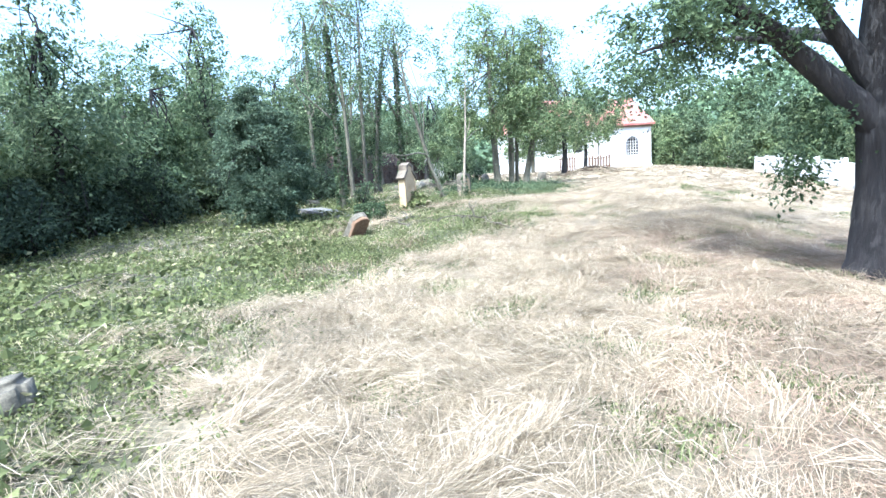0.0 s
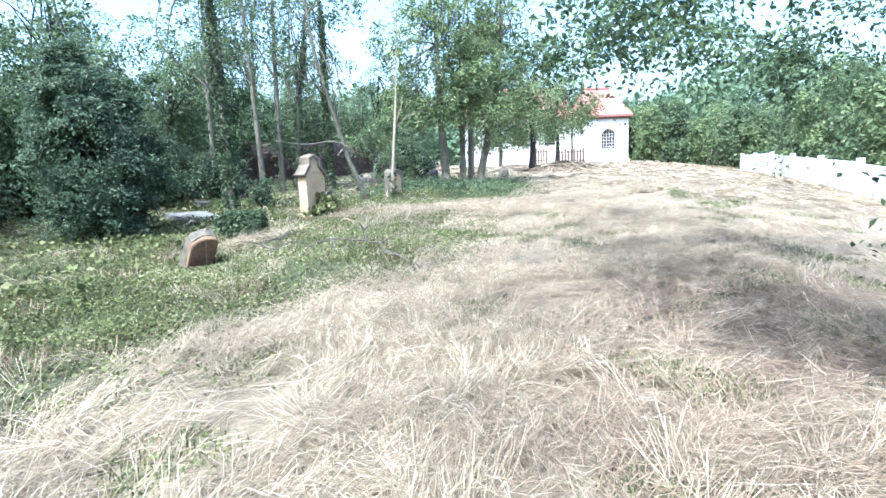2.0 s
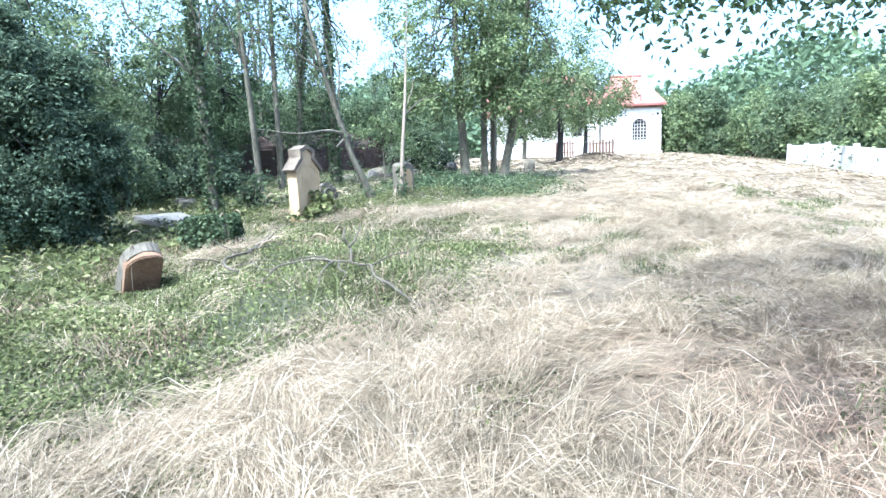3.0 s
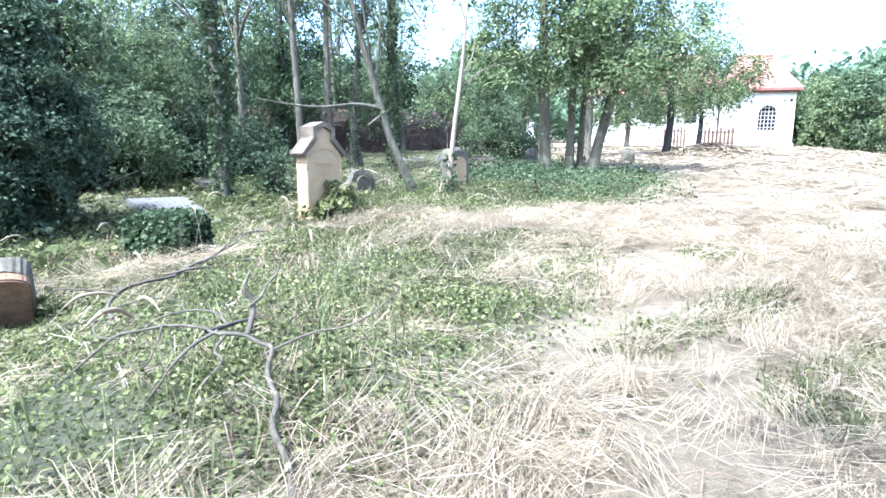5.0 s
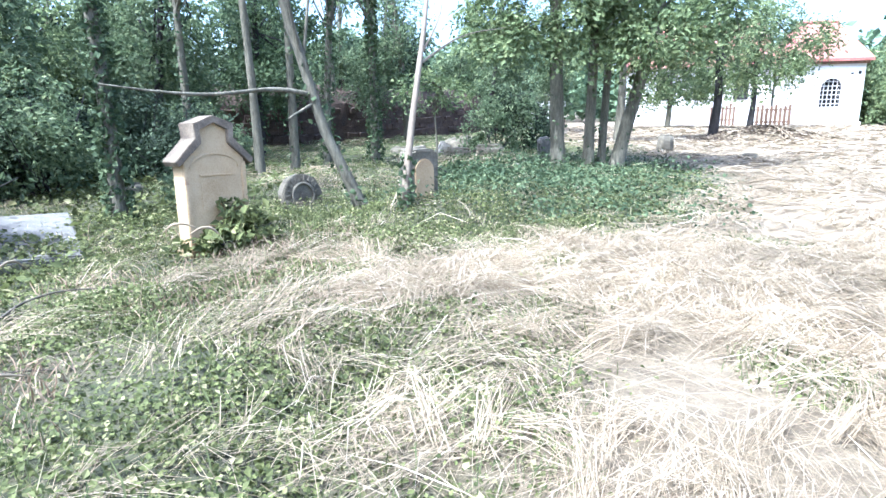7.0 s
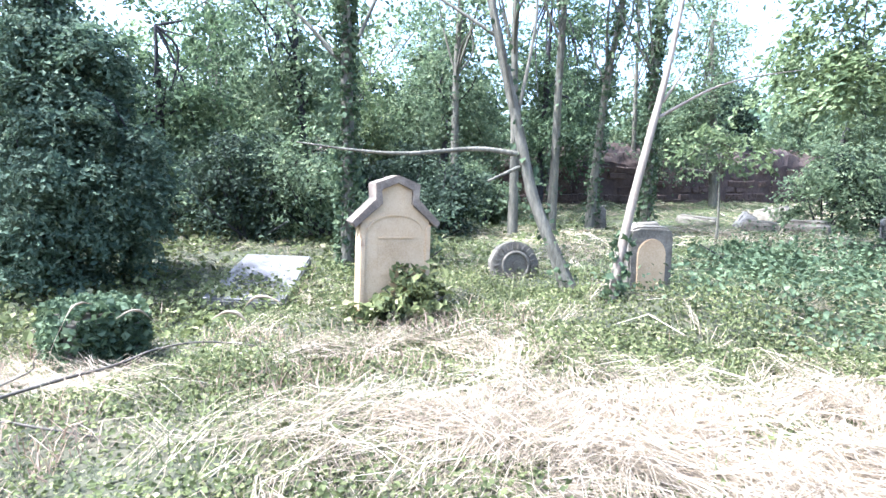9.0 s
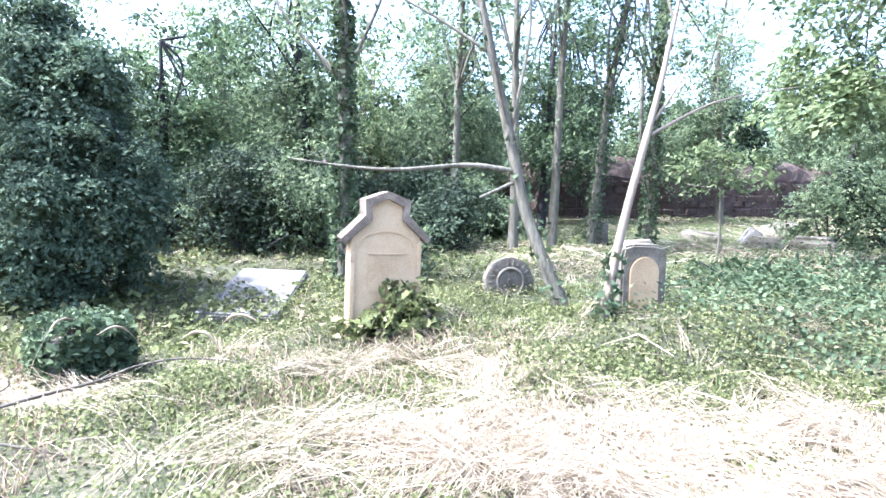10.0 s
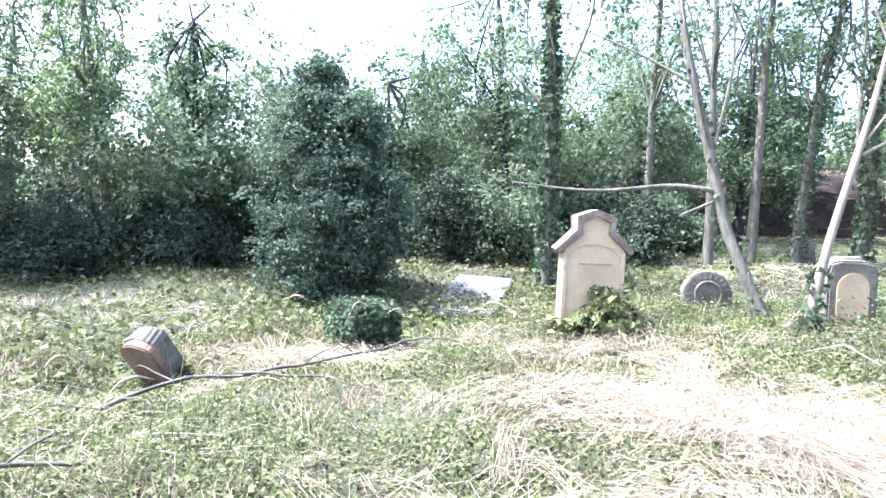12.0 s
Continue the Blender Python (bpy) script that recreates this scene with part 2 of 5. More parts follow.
nt.links.new(mix1.outputs["Result"], r_green.inputs["Fac"])
att = nt.nodes.new("ShaderNodeAttribute")
att.attribute_name = "straw"
mixg = nt.nodes.new("ShaderNodeMix")
mixg.data_type = "RGBA"
nt.links.new(att.outputs["Fac"], mixg.inputs["Factor"])
nt.links.new(r_green.outputs["Color"], mixg.inputs["A"])
nt.links.new(r_straw.outputs["Color"], mixg.inputs["B"])
nt.links.new(mixg.outputs["Result"], bs.inputs["Base Color"])
bpn = nt.nodes.new("ShaderNodeBump")
bpn.inputs["Strength"].default_value, bpn.inputs["Distance"].default_value = 0.8, 0.05
mix2 = nt.nodes.new("ShaderNodeMix")
mix2.data_type = "FLOAT"
mix2.inputs["Factor"].default_value = 0.4
nt.links.new(n2.outputs["Fac"], mix2.inputs["A"])
nt.links.new(n3.outputs["Fac"], mix2.inputs["B"])
nt.links.new(mix2.outputs["Result"], bpn.inputs["Height"])
nt.links.new(bpn.outputs["Normal"], bs.inputs["Normal"])

ground, ground_me = build_ground()
ground_me.materials.clear()
ground_me.materials.append(M_GROUND)


# ---- scatter: leaves, blades, strands ----
def unit(v):
    return v / np.maximum(np.linalg.norm(v, axis=-1, keepdims=True), 1e-9)


def leaf_mesh(name, c, size, material, up=0.3, ratio=0.6, rng=RNG, lie=None):
    """Pointed, slightly folded leaves at the points c, facing about the way lie when their sprays have one."""
    n = len(c)
    nrm = unit(rng.normal(size=(n, 3)) + np.array([0, 0, up * 3])) if lie is None else unit(lie + 0.42 * rng.normal(size=(n, 3)))
    a = unit(np.cross(nrm, rng.normal(size=(n, 3))))
    b = np.cross(nrm, a)
    s = (size * rng.uniform(0.6, 1.35, n))[:, None]
    v = np.empty((n, 4, 3))
    v[:, 0], v[:, 2] = c - a * s * 0.5, c + a * s * 0.5
    v[:, 1] = c + b * s * ratio * 0.5 + nrm * s * 0.12
    v[:, 3] = c - b * s * ratio * 0.5 + nrm * s * 0.12
    return np_mesh(name, v.reshape(-1, 3), np.arange(4 * n).reshape(n, 4), material)


def strand_mesh(name, base, heading, length, width, lift, material, rng=RNG):
    """Thin bowed ribbons of two segments that lie along heading and rise by lift in the middle or at the tip."""
    n = len(base)
    d = np.stack([np.cos(heading), np.sin(heading), np.zeros(n)], 1)
    side = np.stack([-np.sin(heading), np.cos(heading), rng.uniform(-0.6, 0.6, n)], 1)
    L, w = length[:, None], width[:, None] * 0.5
    bend = rng.normal(0, 0.12, n)[:, None] * L
    p0, p1, p2 = base, base + d * L * 0.5 + side * bend, base + d * L
    p1 = p1 + np.stack([np.zeros(n), np.zeros(n), lift[:, 0]], 1)
    p2 = p2 + np.stack([np.zeros(n), np.zeros(n), lift[:, 1]], 1)
    v = np.stack([p0 - side * w, p0 + side * w, p1 - side * w, p1 + side * w, p2 - side * w * 0.4, p2 + side * w * 0.4], 1)
    o = 6 * np.arange(n)[:, None]
    f = np.concatenate([o + [0, 1, 3, 2], o + [2, 3, 5, 4]])
    return np_mesh(name, v.reshape(-1, 3), f, material)


def scatter(n, x0, x1, y0, y1, keep, rng):
    """Points on the ground, thinner with distance from the walked strip, kept with the chance keep(x, y)."""
    x, y = rng.uniform(x0, x1, n), rng.uniform(y0, y1, n)
    k = rng.random(n) < keep(x, y)
    return x[k], y[k]


def swirl(x, y):
    """The lie of the mown straw: swathes that turn slowly over the field."""
    return 1.1 * wobble(x, y, 0.55, 2.0) + 0.9 * wobble(x, y, 1.35, 0.5) + 0.35


def nearness(x, y):
    walk_x = np.interp(y, [0, 6, 12, 13.5], [0, 1.4, 2.6, 3.2])
    d = np.hypot(x - walk_x, np.clip(y - 14, 0, None) + np.clip(-y, 0, None))
    return np.clip(1.25 - d / 11, 0.06, 1)


def build_straw(name, n, box, material, dense, lo, hi, seed, label, wid=(0.0016, 0.004), heap=0.08):
    rng = np.random.default_rng(seed)
    x, y = scatter(n, *box, dense, rng)
    k = len(x)
    h = swirl(x, y) + rng.normal(0, 0.85, k) + np.where(rng.random(k) < 0.5, 0, np.pi)
    L = rng.uniform(lo, hi, k)
    z = ground_z(x, y) + rng.random(k) * heap * (1 + 0.9 * wobble(x, y, 2.3, 3))
    ex, ey = x + np.cos(h) * L, y + np.sin(h) * L
    rise = ground_z(ex, ey) - ground_z(x, y)
    lift = np.stack([rise * 0.5 + rng.uniform(0, 0.05, k), rise + rng.uniform(-0.01, 0.04, k)], 1)
    w = rng.uniform(*wid, k) * (1 + 0.12 * np.clip(np.hypot(x - 2, y - 8) - 6, 0, 20))
    me = strand_mesh(name, np.stack([x, y, z], 1), h, L, w, lift, material, rng)
    return tagged(new(name, me), label, "straw", kind="stuff")


def tuft(x, y):
    return np.clip(wobble(x, y, 2.7, 5) * 1.6 - 0.35, 0, 1)


def brownness(x, y):
    """1 on the short brown stubble under the old tree."""
    return np.clip((x - 0.5 - 0.12 * y + 0.5 * wobble(x, y, 1.5)) / 1.1, 0, 1) * np.clip((11 - y) / 2.5, 0, 1) * np.clip((10 - x) / 3, 0, 1) * np.clip((y + 2.5) / 2, 0, 1)


def straw_dense(x, y):
    clump = np.clip(0.5 + 0.55 * wobble(x, y, 2.3, 3) + 0.35 * wobble(x, y, 0.8, 9) - 0.85 * tuft(x, y), 0.12, 1)
    return strawness(x, y) * nearness(x, y) * clump * (1 - 0.62 * brownness(x, y))


def lock_mesh(name, cx, cy, h0, material, strands, lo, hi, wid, arch, rng):
    """Locks of nearly parallel strands, fanned at one end, bowed over each other."""
    m = len(cx)
    L0, a0, w0, f0 = rng.uniform(lo, hi, m), rng.uniform(0.01, arch, m), rng.uniform(0.025, 0.1, m), rng.normal(0, 4.0, m)
    base0, top0 = rng.random(m) * 0.05, rng.uniform(-0.03, 0.05, m)
    k = rng.integers(strands // 2, strands * 3 // 2, m)
    i = np.repeat(np.arange(m), k)
    q = len(i)
    across, along = rng.normal(0, 1, q) * w0[i], rng.uniform(-0.3, 0.3, q) * L0[i]
    x = cx[i] + np.cos(h0[i]) * along - np.sin(h0[i]) * across
    y = cy[i] + np.sin(h0[i]) * along + np.cos(h0[i]) * across
    h = h0[i] + f0[i] * across + rng.normal(0, 0.13, q)
    L = L0[i] * rng.uniform(0.6, 1.15, q)
    z = ground_z(x, y) + base0[i] + rng.random(q) * 0.035
    rise = ground_z(x + np.cos(h) * L, y + np.sin(h) * L) - ground_z(x, y)
    lift = np.stack([rise * 0.5 + a0[i] + rng.normal(0, 0.012, q), rise + top0[i] + rng.uniform(-0.02, 0.02, q)], 1)
    w = rng.uniform(*wid, q) * (1 + 0.12 * np.clip(np.hypot(x - 2, y - 8) - 6, 0, 20))
    return strand_mesh(name, np.stack([x, y, z], 1), h, L, w, lift, material, rng)


def build_locks(name, n, box, material, dense, strands, lo, hi, seed, label, wid=(0.0015, 0.0035), arch=0.1):
    """Mown straw as it falls, in tangled locks over part of the field."""
    rng = np.random.default_rng(seed)
    cx, cy = scatter(n, *box, dense, rng)
    m = len(cx)
    h0 = swirl(cx, cy) + rng.normal(0, 0.85, m) + np.where(rng.random(m) < 0.5, 0, np.pi)
    return tagged(new(name, lock_mesh(name, cx, cy, h0, material, strands, lo, hi, wid, arch, rng)), label, "straw", kind="stuff")


build_locks("mown_straw", 9500, (-2.5, 5.5, 1, 17), M_STRAW, lambda x, y: np.clip(straw_dense(x, y) * 1.5, 0, 1), 34, 0.2, 0.6, 29, "deep tangled locks of long pale straw along the walk", (0.0013, 0.0032), 0.11)
build_locks("mown_straw", 12000, (-5, 15, -3, 24), M_STRAW, straw_dense, 30, 0.22, 0.62, 11, "long pale dry straw lying mown in tangled locks")
build_straw("loose_straw", 190000, (-5, 15, -3, 24), M_STRAW, straw_dense, 0.12, 0.45, 10, "loose pale straw stalks scattered on the meadow")
build_straw("brown_straw", 145000, (0, 10, -2.5, 12), M_STRAW_BROWN, lambda x, y: strawness(x, y) * nearness(x, y) * brownness(x, y), 0.1, 0.34, 12, "short brown dry grass stubble beneath the tree", (0.002, 0.005))
build_locks("straw_wisps", 6500, (-9, 3, 0, 24), M_STRAW, lambda x, y: (1 - strawness(x, y)) * nearness(x, y) * np.clip(wobble(x, y, 1.5, 4) * 1.2 + 0.55 * np.clip((x + 2.2) / 1.5, 0, 1) + 0.05, 0.03, 1) * np.where(y > 13.2, 0.45, 1), 14, 0.2, 0.6, 13, "loose wisps of pale straw strewn over green creepers")
build_straw("far_straw", 52000, (-2, 24, 15, 48), M_STRAW, lambda x, y: strawness(x, y) * 0.8, 0.25, 0.6, 14, "pale mown straw on the far meadow", (0.008, 0.014), 0.05)


def build_swathe(name, n, spine, spread, seed, label, strands=34):
    """A raked ridge of long straw in locks lying along a curved line."""
    rng = np.random.default_rng(seed)
    P = np.array(spine, float)
    u = rng.random(n)
    tt = np.linspace(0, 1, len(P))
    x, y = np.interp(u, tt, P[:, 0]), np.interp(u, tt, P[:, 1])
    dx = np.interp(np.clip(u + 0.05, 0, 1), tt, P[:, 0]) - np.interp(np.clip(u - 0.05, 0, 1), tt, P[:, 0])
    dy = np.interp(np.clip(u + 0.05, 0, 1), tt, P[:, 1]) - np.interp(np.clip(u - 0.05, 0, 1), tt, P[:, 1])
    off = rng.normal(0, spread, (n, 2))
    h = np.arctan2(dy, dx) + rng.normal(0, 0.4, n) + np.where(rng.random(n) < 0.6, 0, np.pi)
    me = lock_mesh(name, x + off[:, 0], y + off[:, 1], h, M_STRAW, strands, 0.35, 0.8, (0.0014, 0.0032), 0.14, rng)
    return tagged(new(name, me), label, "straw", kind="stuff")


build_swathe("straw_swathe", 34, [(-0.75, 15.1), (-0.3, 15.7), (0.4, 16.1), (1.3, 16.25), (2.2, 16.3)], 0.11, 17, "long arc of raked pale straw over creepers")
build_swathe("straw_swathe", 44, [(0.6, 14.3), (1.0, 14.9), (1.6, 15.3), (2.4, 15.7)], 0.2, 18, "raked ridge of long pale straw beside the path")
build_swathe("straw_swathe", 26, [(0.9, 15.9), (1.2, 15.0), (1.35, 14.2)], 0.16, 25, "loose heap of long pale straw stalks")
build_swathe("straw_swathe", 34, [(-2.2, 12.9), (-1.6, 13.3), (-1.0, 13.8)], 0.14, 19, "flattened pale straw beside the leaning stone")
build_swathe("straw_swathe", 80, [(-1.6, 3.4), (-0.6, 4.2), (0.4, 4.4), (1.4, 4.0)], 0.24, 20, "raked ridge of long pale straw on the meadow")
build_swathe("straw_swathe", 80, [(-0.8, 8.0), (0.2, 8.8), (1.0, 9.3), (2.0, 9.4)], 0.24, 24, "raked ridge of long pale straw on the meadow")


def build_blades(name, n, box, material, dense, lo, hi, seed, label, lean=0.35):
    rng = np.random.default_rng(seed)
    x, y = scatter(n, *box, dense, rng)
    k = len(x)
    h = rng.uniform(0, 2 * np.pi, k)
    L = rng.uniform(lo, hi, k)
    r = L * rng.uniform(0.15, lean * 2, k)
    base = np.stack([x, y, ground_z(x, y) - 0.01], 1)
    lift = np.stack([L * 0.55, L * rng.uniform(0.75, 1.0, k)], 1)
    me = strand_mesh(name, base, h, r, rng.uniform(0.004, 0.009, k), lift, material, rng)
    return tagged(new(name, me), label, "grass", kind="stuff")


build_straw("hillside_grass", 42000, (-9, 4, 18.5, 38), M_GRASS, lambda x, y: (1 - strawness(x, y)) * np.clip(0.75 + 0.5 * wobble(x, y, 1.1, 3), 0.1, 1), 0.12, 0.35, 15, "yellowing grass on the slope behind the graves", (0.004, 0.008), 0.12)
build_straw("hillside_straw", 26000, (-8, 4, 20, 38), M_STRAW, lambda x, y: (1 - strawness(x, y)) * np.clip(0.4 + wobble(x, y, 0.9, 6), 0.02, 1), 0.15, 0.45, 16, "pale straw on the slope behind the graves", (0.004, 0.008), 0.1)

build_blades("green_grass", 60000, (-8, 3.5, 0, 22), M_GRASS, lambda x, y: (1 - strawness(x, y)) * nearness(x, y) * np.clip(0.25 + wobble(x, y, 1.7, 6), 0.08, 1), 0.06, 0.2, 21, "short green meadow grass among creepers")
build_blades("dry_stubble", 26000, (-3, 2, 7, 17), M_STRAW_BROWN, lambda x, y: (1 - strawness(x, y)) * np.clip(wobble(x, y, 2.4, 2) * 1.3 - 0.1, 0, 1), 0.05, 0.2, 26, "dry brown grass stalks among green creepers", 0.6)
build_blades("grass_tufts", 210000, (-3, 9, 0, 18), M_GRASS, lambda x, y: strawness(x, y) * nearness(x, y) * tuft(x, y) * 0.9, 0.04, 0.13, 22, "green grass tufts growing through mown straw")
build_blades("tall_grass", 1000, (-0.4, 1.9, 9.6, 12.9), M_GRASS, lambda x, y: np.exp(-((x - 0.7) ** 2 / 0.7 + (y - 11.2) ** 2 / 1.3)), 0.1, 0.34, 23, "tall green unmown grass beside a fallen branch")


def build_creepers(name, n, box, dense, size, seed, label, material, height=0.1):
    rng = np.random.default_rng(seed)
    x, y = scatter(n, *box, dense, rng)
    z = ground_z(x, y) + rng.random(len(x)) ** 1.5 * height * (0.6 + 0.6 * (wobble(x, y, 2.1, 7) + 0.5).clip(0, 1.5))
    me = leaf_mesh(name, np.stack([x, y, z], 1), size, material, up=0.5, ratio=0.75, rng=rng)
    return tagged(new(name, me), label, "creeper", kind="stuff")


build_creepers("ground_creepers", 620000, (-9, 4.5, 0, 24), lambda x, y: (1 - strawness(x, y)) * nearness(x, y) * np.clip(0.6 + 0.5 * wobble(x, y, 1.3, 8), 0.1, 1), 0.034, 31, "low green creeping plants covering the ground", M_GROUND_LEAF)
build_creepers("near_creepers", 170000, (-3.2, 2.6, 8.5, 18), lambda x, y: (1 - strawness(x, y)) * np.clip(0.6 + 0.6 * wobble(x, y, 2.6, 11), 0.3, 1), 0.031, 36, "low green weeds and creepers round the graves", M_GROUND_LEAF, 0.12)
build_creepers("tuft_creepers", 380000, (-2, 8, 0, 18), lambda x, y: strawness(x, y) * nearness(x, y) * np.clip(tuft(x, y) - 0.15, 0, 1) * 0.8, 0.03, 34, "small green weeds growing through mown straw", M_GROUND_LEAF, 0.06)
build_creepers("far_creepers", 50000, (-14, -2, 2, 24), lambda x, y: 0.5 + 0.4 * wobble(x, y, 0.9, 8), 0.10, 32, "low green creeping plants at the wood's edge", M_GROUND_LEAF, 0.15)
build_creepers("ivy_ground_cover", 46000, (-0.2, 4.6, 17.6, 24.5), lambda x, y: np.exp(-((x - 2.2) ** 2 / 2.0 + (y - 21) ** 2 / 7)), 0.052, 33, "dark glossy ivy carpet around the tree trunks", M_IVY, 0.3)


# ---- trees ----
def tube(points, radii, sides=10, bumpy=0.0, rng=RNG):
    """Points and quads of a tapered limb along a smooth path."""
    P, R = np.asarray(points, float), np.asarray(radii, float)
    t = np.linspace(0, 1, len(P))
    m = max(len(P), 3) * 4
    tt = np.linspace(0, 1, m)
    Q = np.stack([np.interp(tt, t, P[:, i]) for i in range(3)], 1)
    for _ in range(3):
        Q[1:-1] = (Q[:-2] + 2 * Q[1:-1] + Q[2:]) / 4
    r = np.interp(tt, t, R)
    d = unit(np.gradient(Q, axis=0))
    ref = np.array([0.3, 1, 0.1]) if abs(d[0, 1]) < 0.9 else np.array([1.0, 0.1, 0])
    u = unit(np.cross(d, ref))
    w = np.cross(d, u)
    a = np.linspace(0, 2 * np.pi, sides, endpoint=False)
    lobes = 1 + bumpy * (np.sin(3 * a + 1) * 0.6 + np.sin(5 * a + 2) * 0.4)[None, :, None] + bumpy * 0.5 * rng.normal(size=(m, sides, 1))
    v = Q[:, None] + (u[:, None] * np.cos(a)[None, :, None] + w[:, None] * np.sin(a)[None, :, None]) * r[:, None, None] * lobes
    i = np.arange(m - 1)[:, None] * sides
    j = np.arange(sides)[None]
    f = np.stack([i + j, i + (j + 1) % sides, i + sides + (j + 1) % sides, i + sides + j], -1).reshape(-1, 4)
    cap = np.array([[(m - 1) * sides + q for q in (0, sides // 3, 2 * sides // 3, sides - 1)]])
    return v.reshape(-1, 3), np.concatenate([f, cap])


def clumps(blobs, per, spread, rng, hollow=0.35):
    """Leaf points in flat sprays inside ellipsoids (centre, radii, number of sprays), denser near the skin, and the way each leaf faces."""
    out, lie = [], []
    for c, r, n in blobs:
        d = unit(rng.normal(size=(n, 3)))
        q = d * (hollow + (1 - hollow) * rng.random(n) ** 0.6)[:, None] * np.asarray(r) * rng.uniform(0.78, 1.16, n)[:, None] + np.asarray(c)
        nr = unit(0.6 * d + (0, 0, 0.6) + 0.45 * rng.normal(size=(n, 3)))
        k = rng.integers(per // 2, per * 3 // 2, n)
        nk = np.repeat(nr, k, 0)
        wide = np.repeat(spread * rng.uniform(0.7, 1.5, n), k)[:, None]
        off = rng.normal(size=(k.sum(), 3)) * wide
        off -= 0.72 * (off * nk).sum(1, keepdims=True) * nk
        droop = (off ** 2).sum(1) / (2.2 * wide[:, 0])
        off[:, 2] -= np.minimum(droop * 0.5, 0.6 * spread)
        out.append(np.repeat(q, k, 0) + off)
        lie.append(nk)
    return np.concatenate(out), np.concatenate(lie)


def tree(name, label, base, trunk, radii, blobs, leaf, size, per, spread, bark, limbs=(), twigs=True, twig=0.03, ivy=0, ivy_top=0.9, seed=1, category="tree", group="", sides=10, up=0.2, bumpy=0.05):
    """A tree at base: a tapered trunk, limbs that reach into each mass of foliage, and a crown of leaf clumps. Places are relative to the base."""
    rng = np.random.default_rng(seed)
    ob = thing(name, base, label, category, group)
    v, f = tube(trunk, radii, sides, bumpy, rng)
    part("trunk", np_mesh("trunk", v, f, bark, True), ob)
    for pts, rad in limbs:
        v, f = tube(pts, rad, max(6, sides - 3), bumpy, rng)
        part("limb", np_mesh("limb", v, f, bark, True), ob)
    if twigs and blobs:
        T = np.asarray(trunk, float)
        vs, fs, o = [], [], 0
        for c, r, n in blobs:
            for _ in range(3):
                tip = np.asarray(c) + rng.normal(size=3) * np.asarray(r) * 0.4
                a = T[rng.integers(len(T) // 2, len(T))]
                mid = (a + tip) / 2 + rng.normal(size=3) * 0.12 * np.linalg.norm(tip - a)
                v, f = tube([a, mid, tip], [min(radii[-1] * 0.9 + 0.012, twig), min(radii[-1] * 0.6 + 0.008, twig * 0.6), 0.004], 5, 0, rng)
                vs.append(v), fs.append(f + o)
                o += len(v)
        part("branchwork", np_mesh("branchwork", np.concatenate(vs), np.concatenate(fs), bark, True), ob)
    if blobs:
        pts, lie = clumps(blobs, per, spread, rng)
        part("crown", leaf_mesh("crown", pts, size, leaf, up, 0.55, rng, lie), ob)
    if ivy:
        T, k = np.asarray(trunk, float), ivy
        t = rng.random(k) ** 0.9 * ivy_top
        ax = np.stack([np.interp(t, np.linspace(0, 1, len(T)), T[:, i]) for i in range(3)], 1)
        rr = np.interp(t, np.linspace(0, 1, len(radii)), radii)
        th = rng.uniform(0, 2 * np.pi, k)
        off = np.stack([np.cos(th), np.sin(th), np.zeros(k)], 1) * (rr * rng.uniform(0.9, 1.9, k) + 0.02)[:, None]
        part("ivy", leaf_mesh("ivy", ax + off, 0.075, M_IVY, 0.0, 0.8, rng), ob, "dark ivy climbing the trunk")
    return ob


def on(x, y, dz=0.0):
    return (x, y, gz(x, y) + dz)


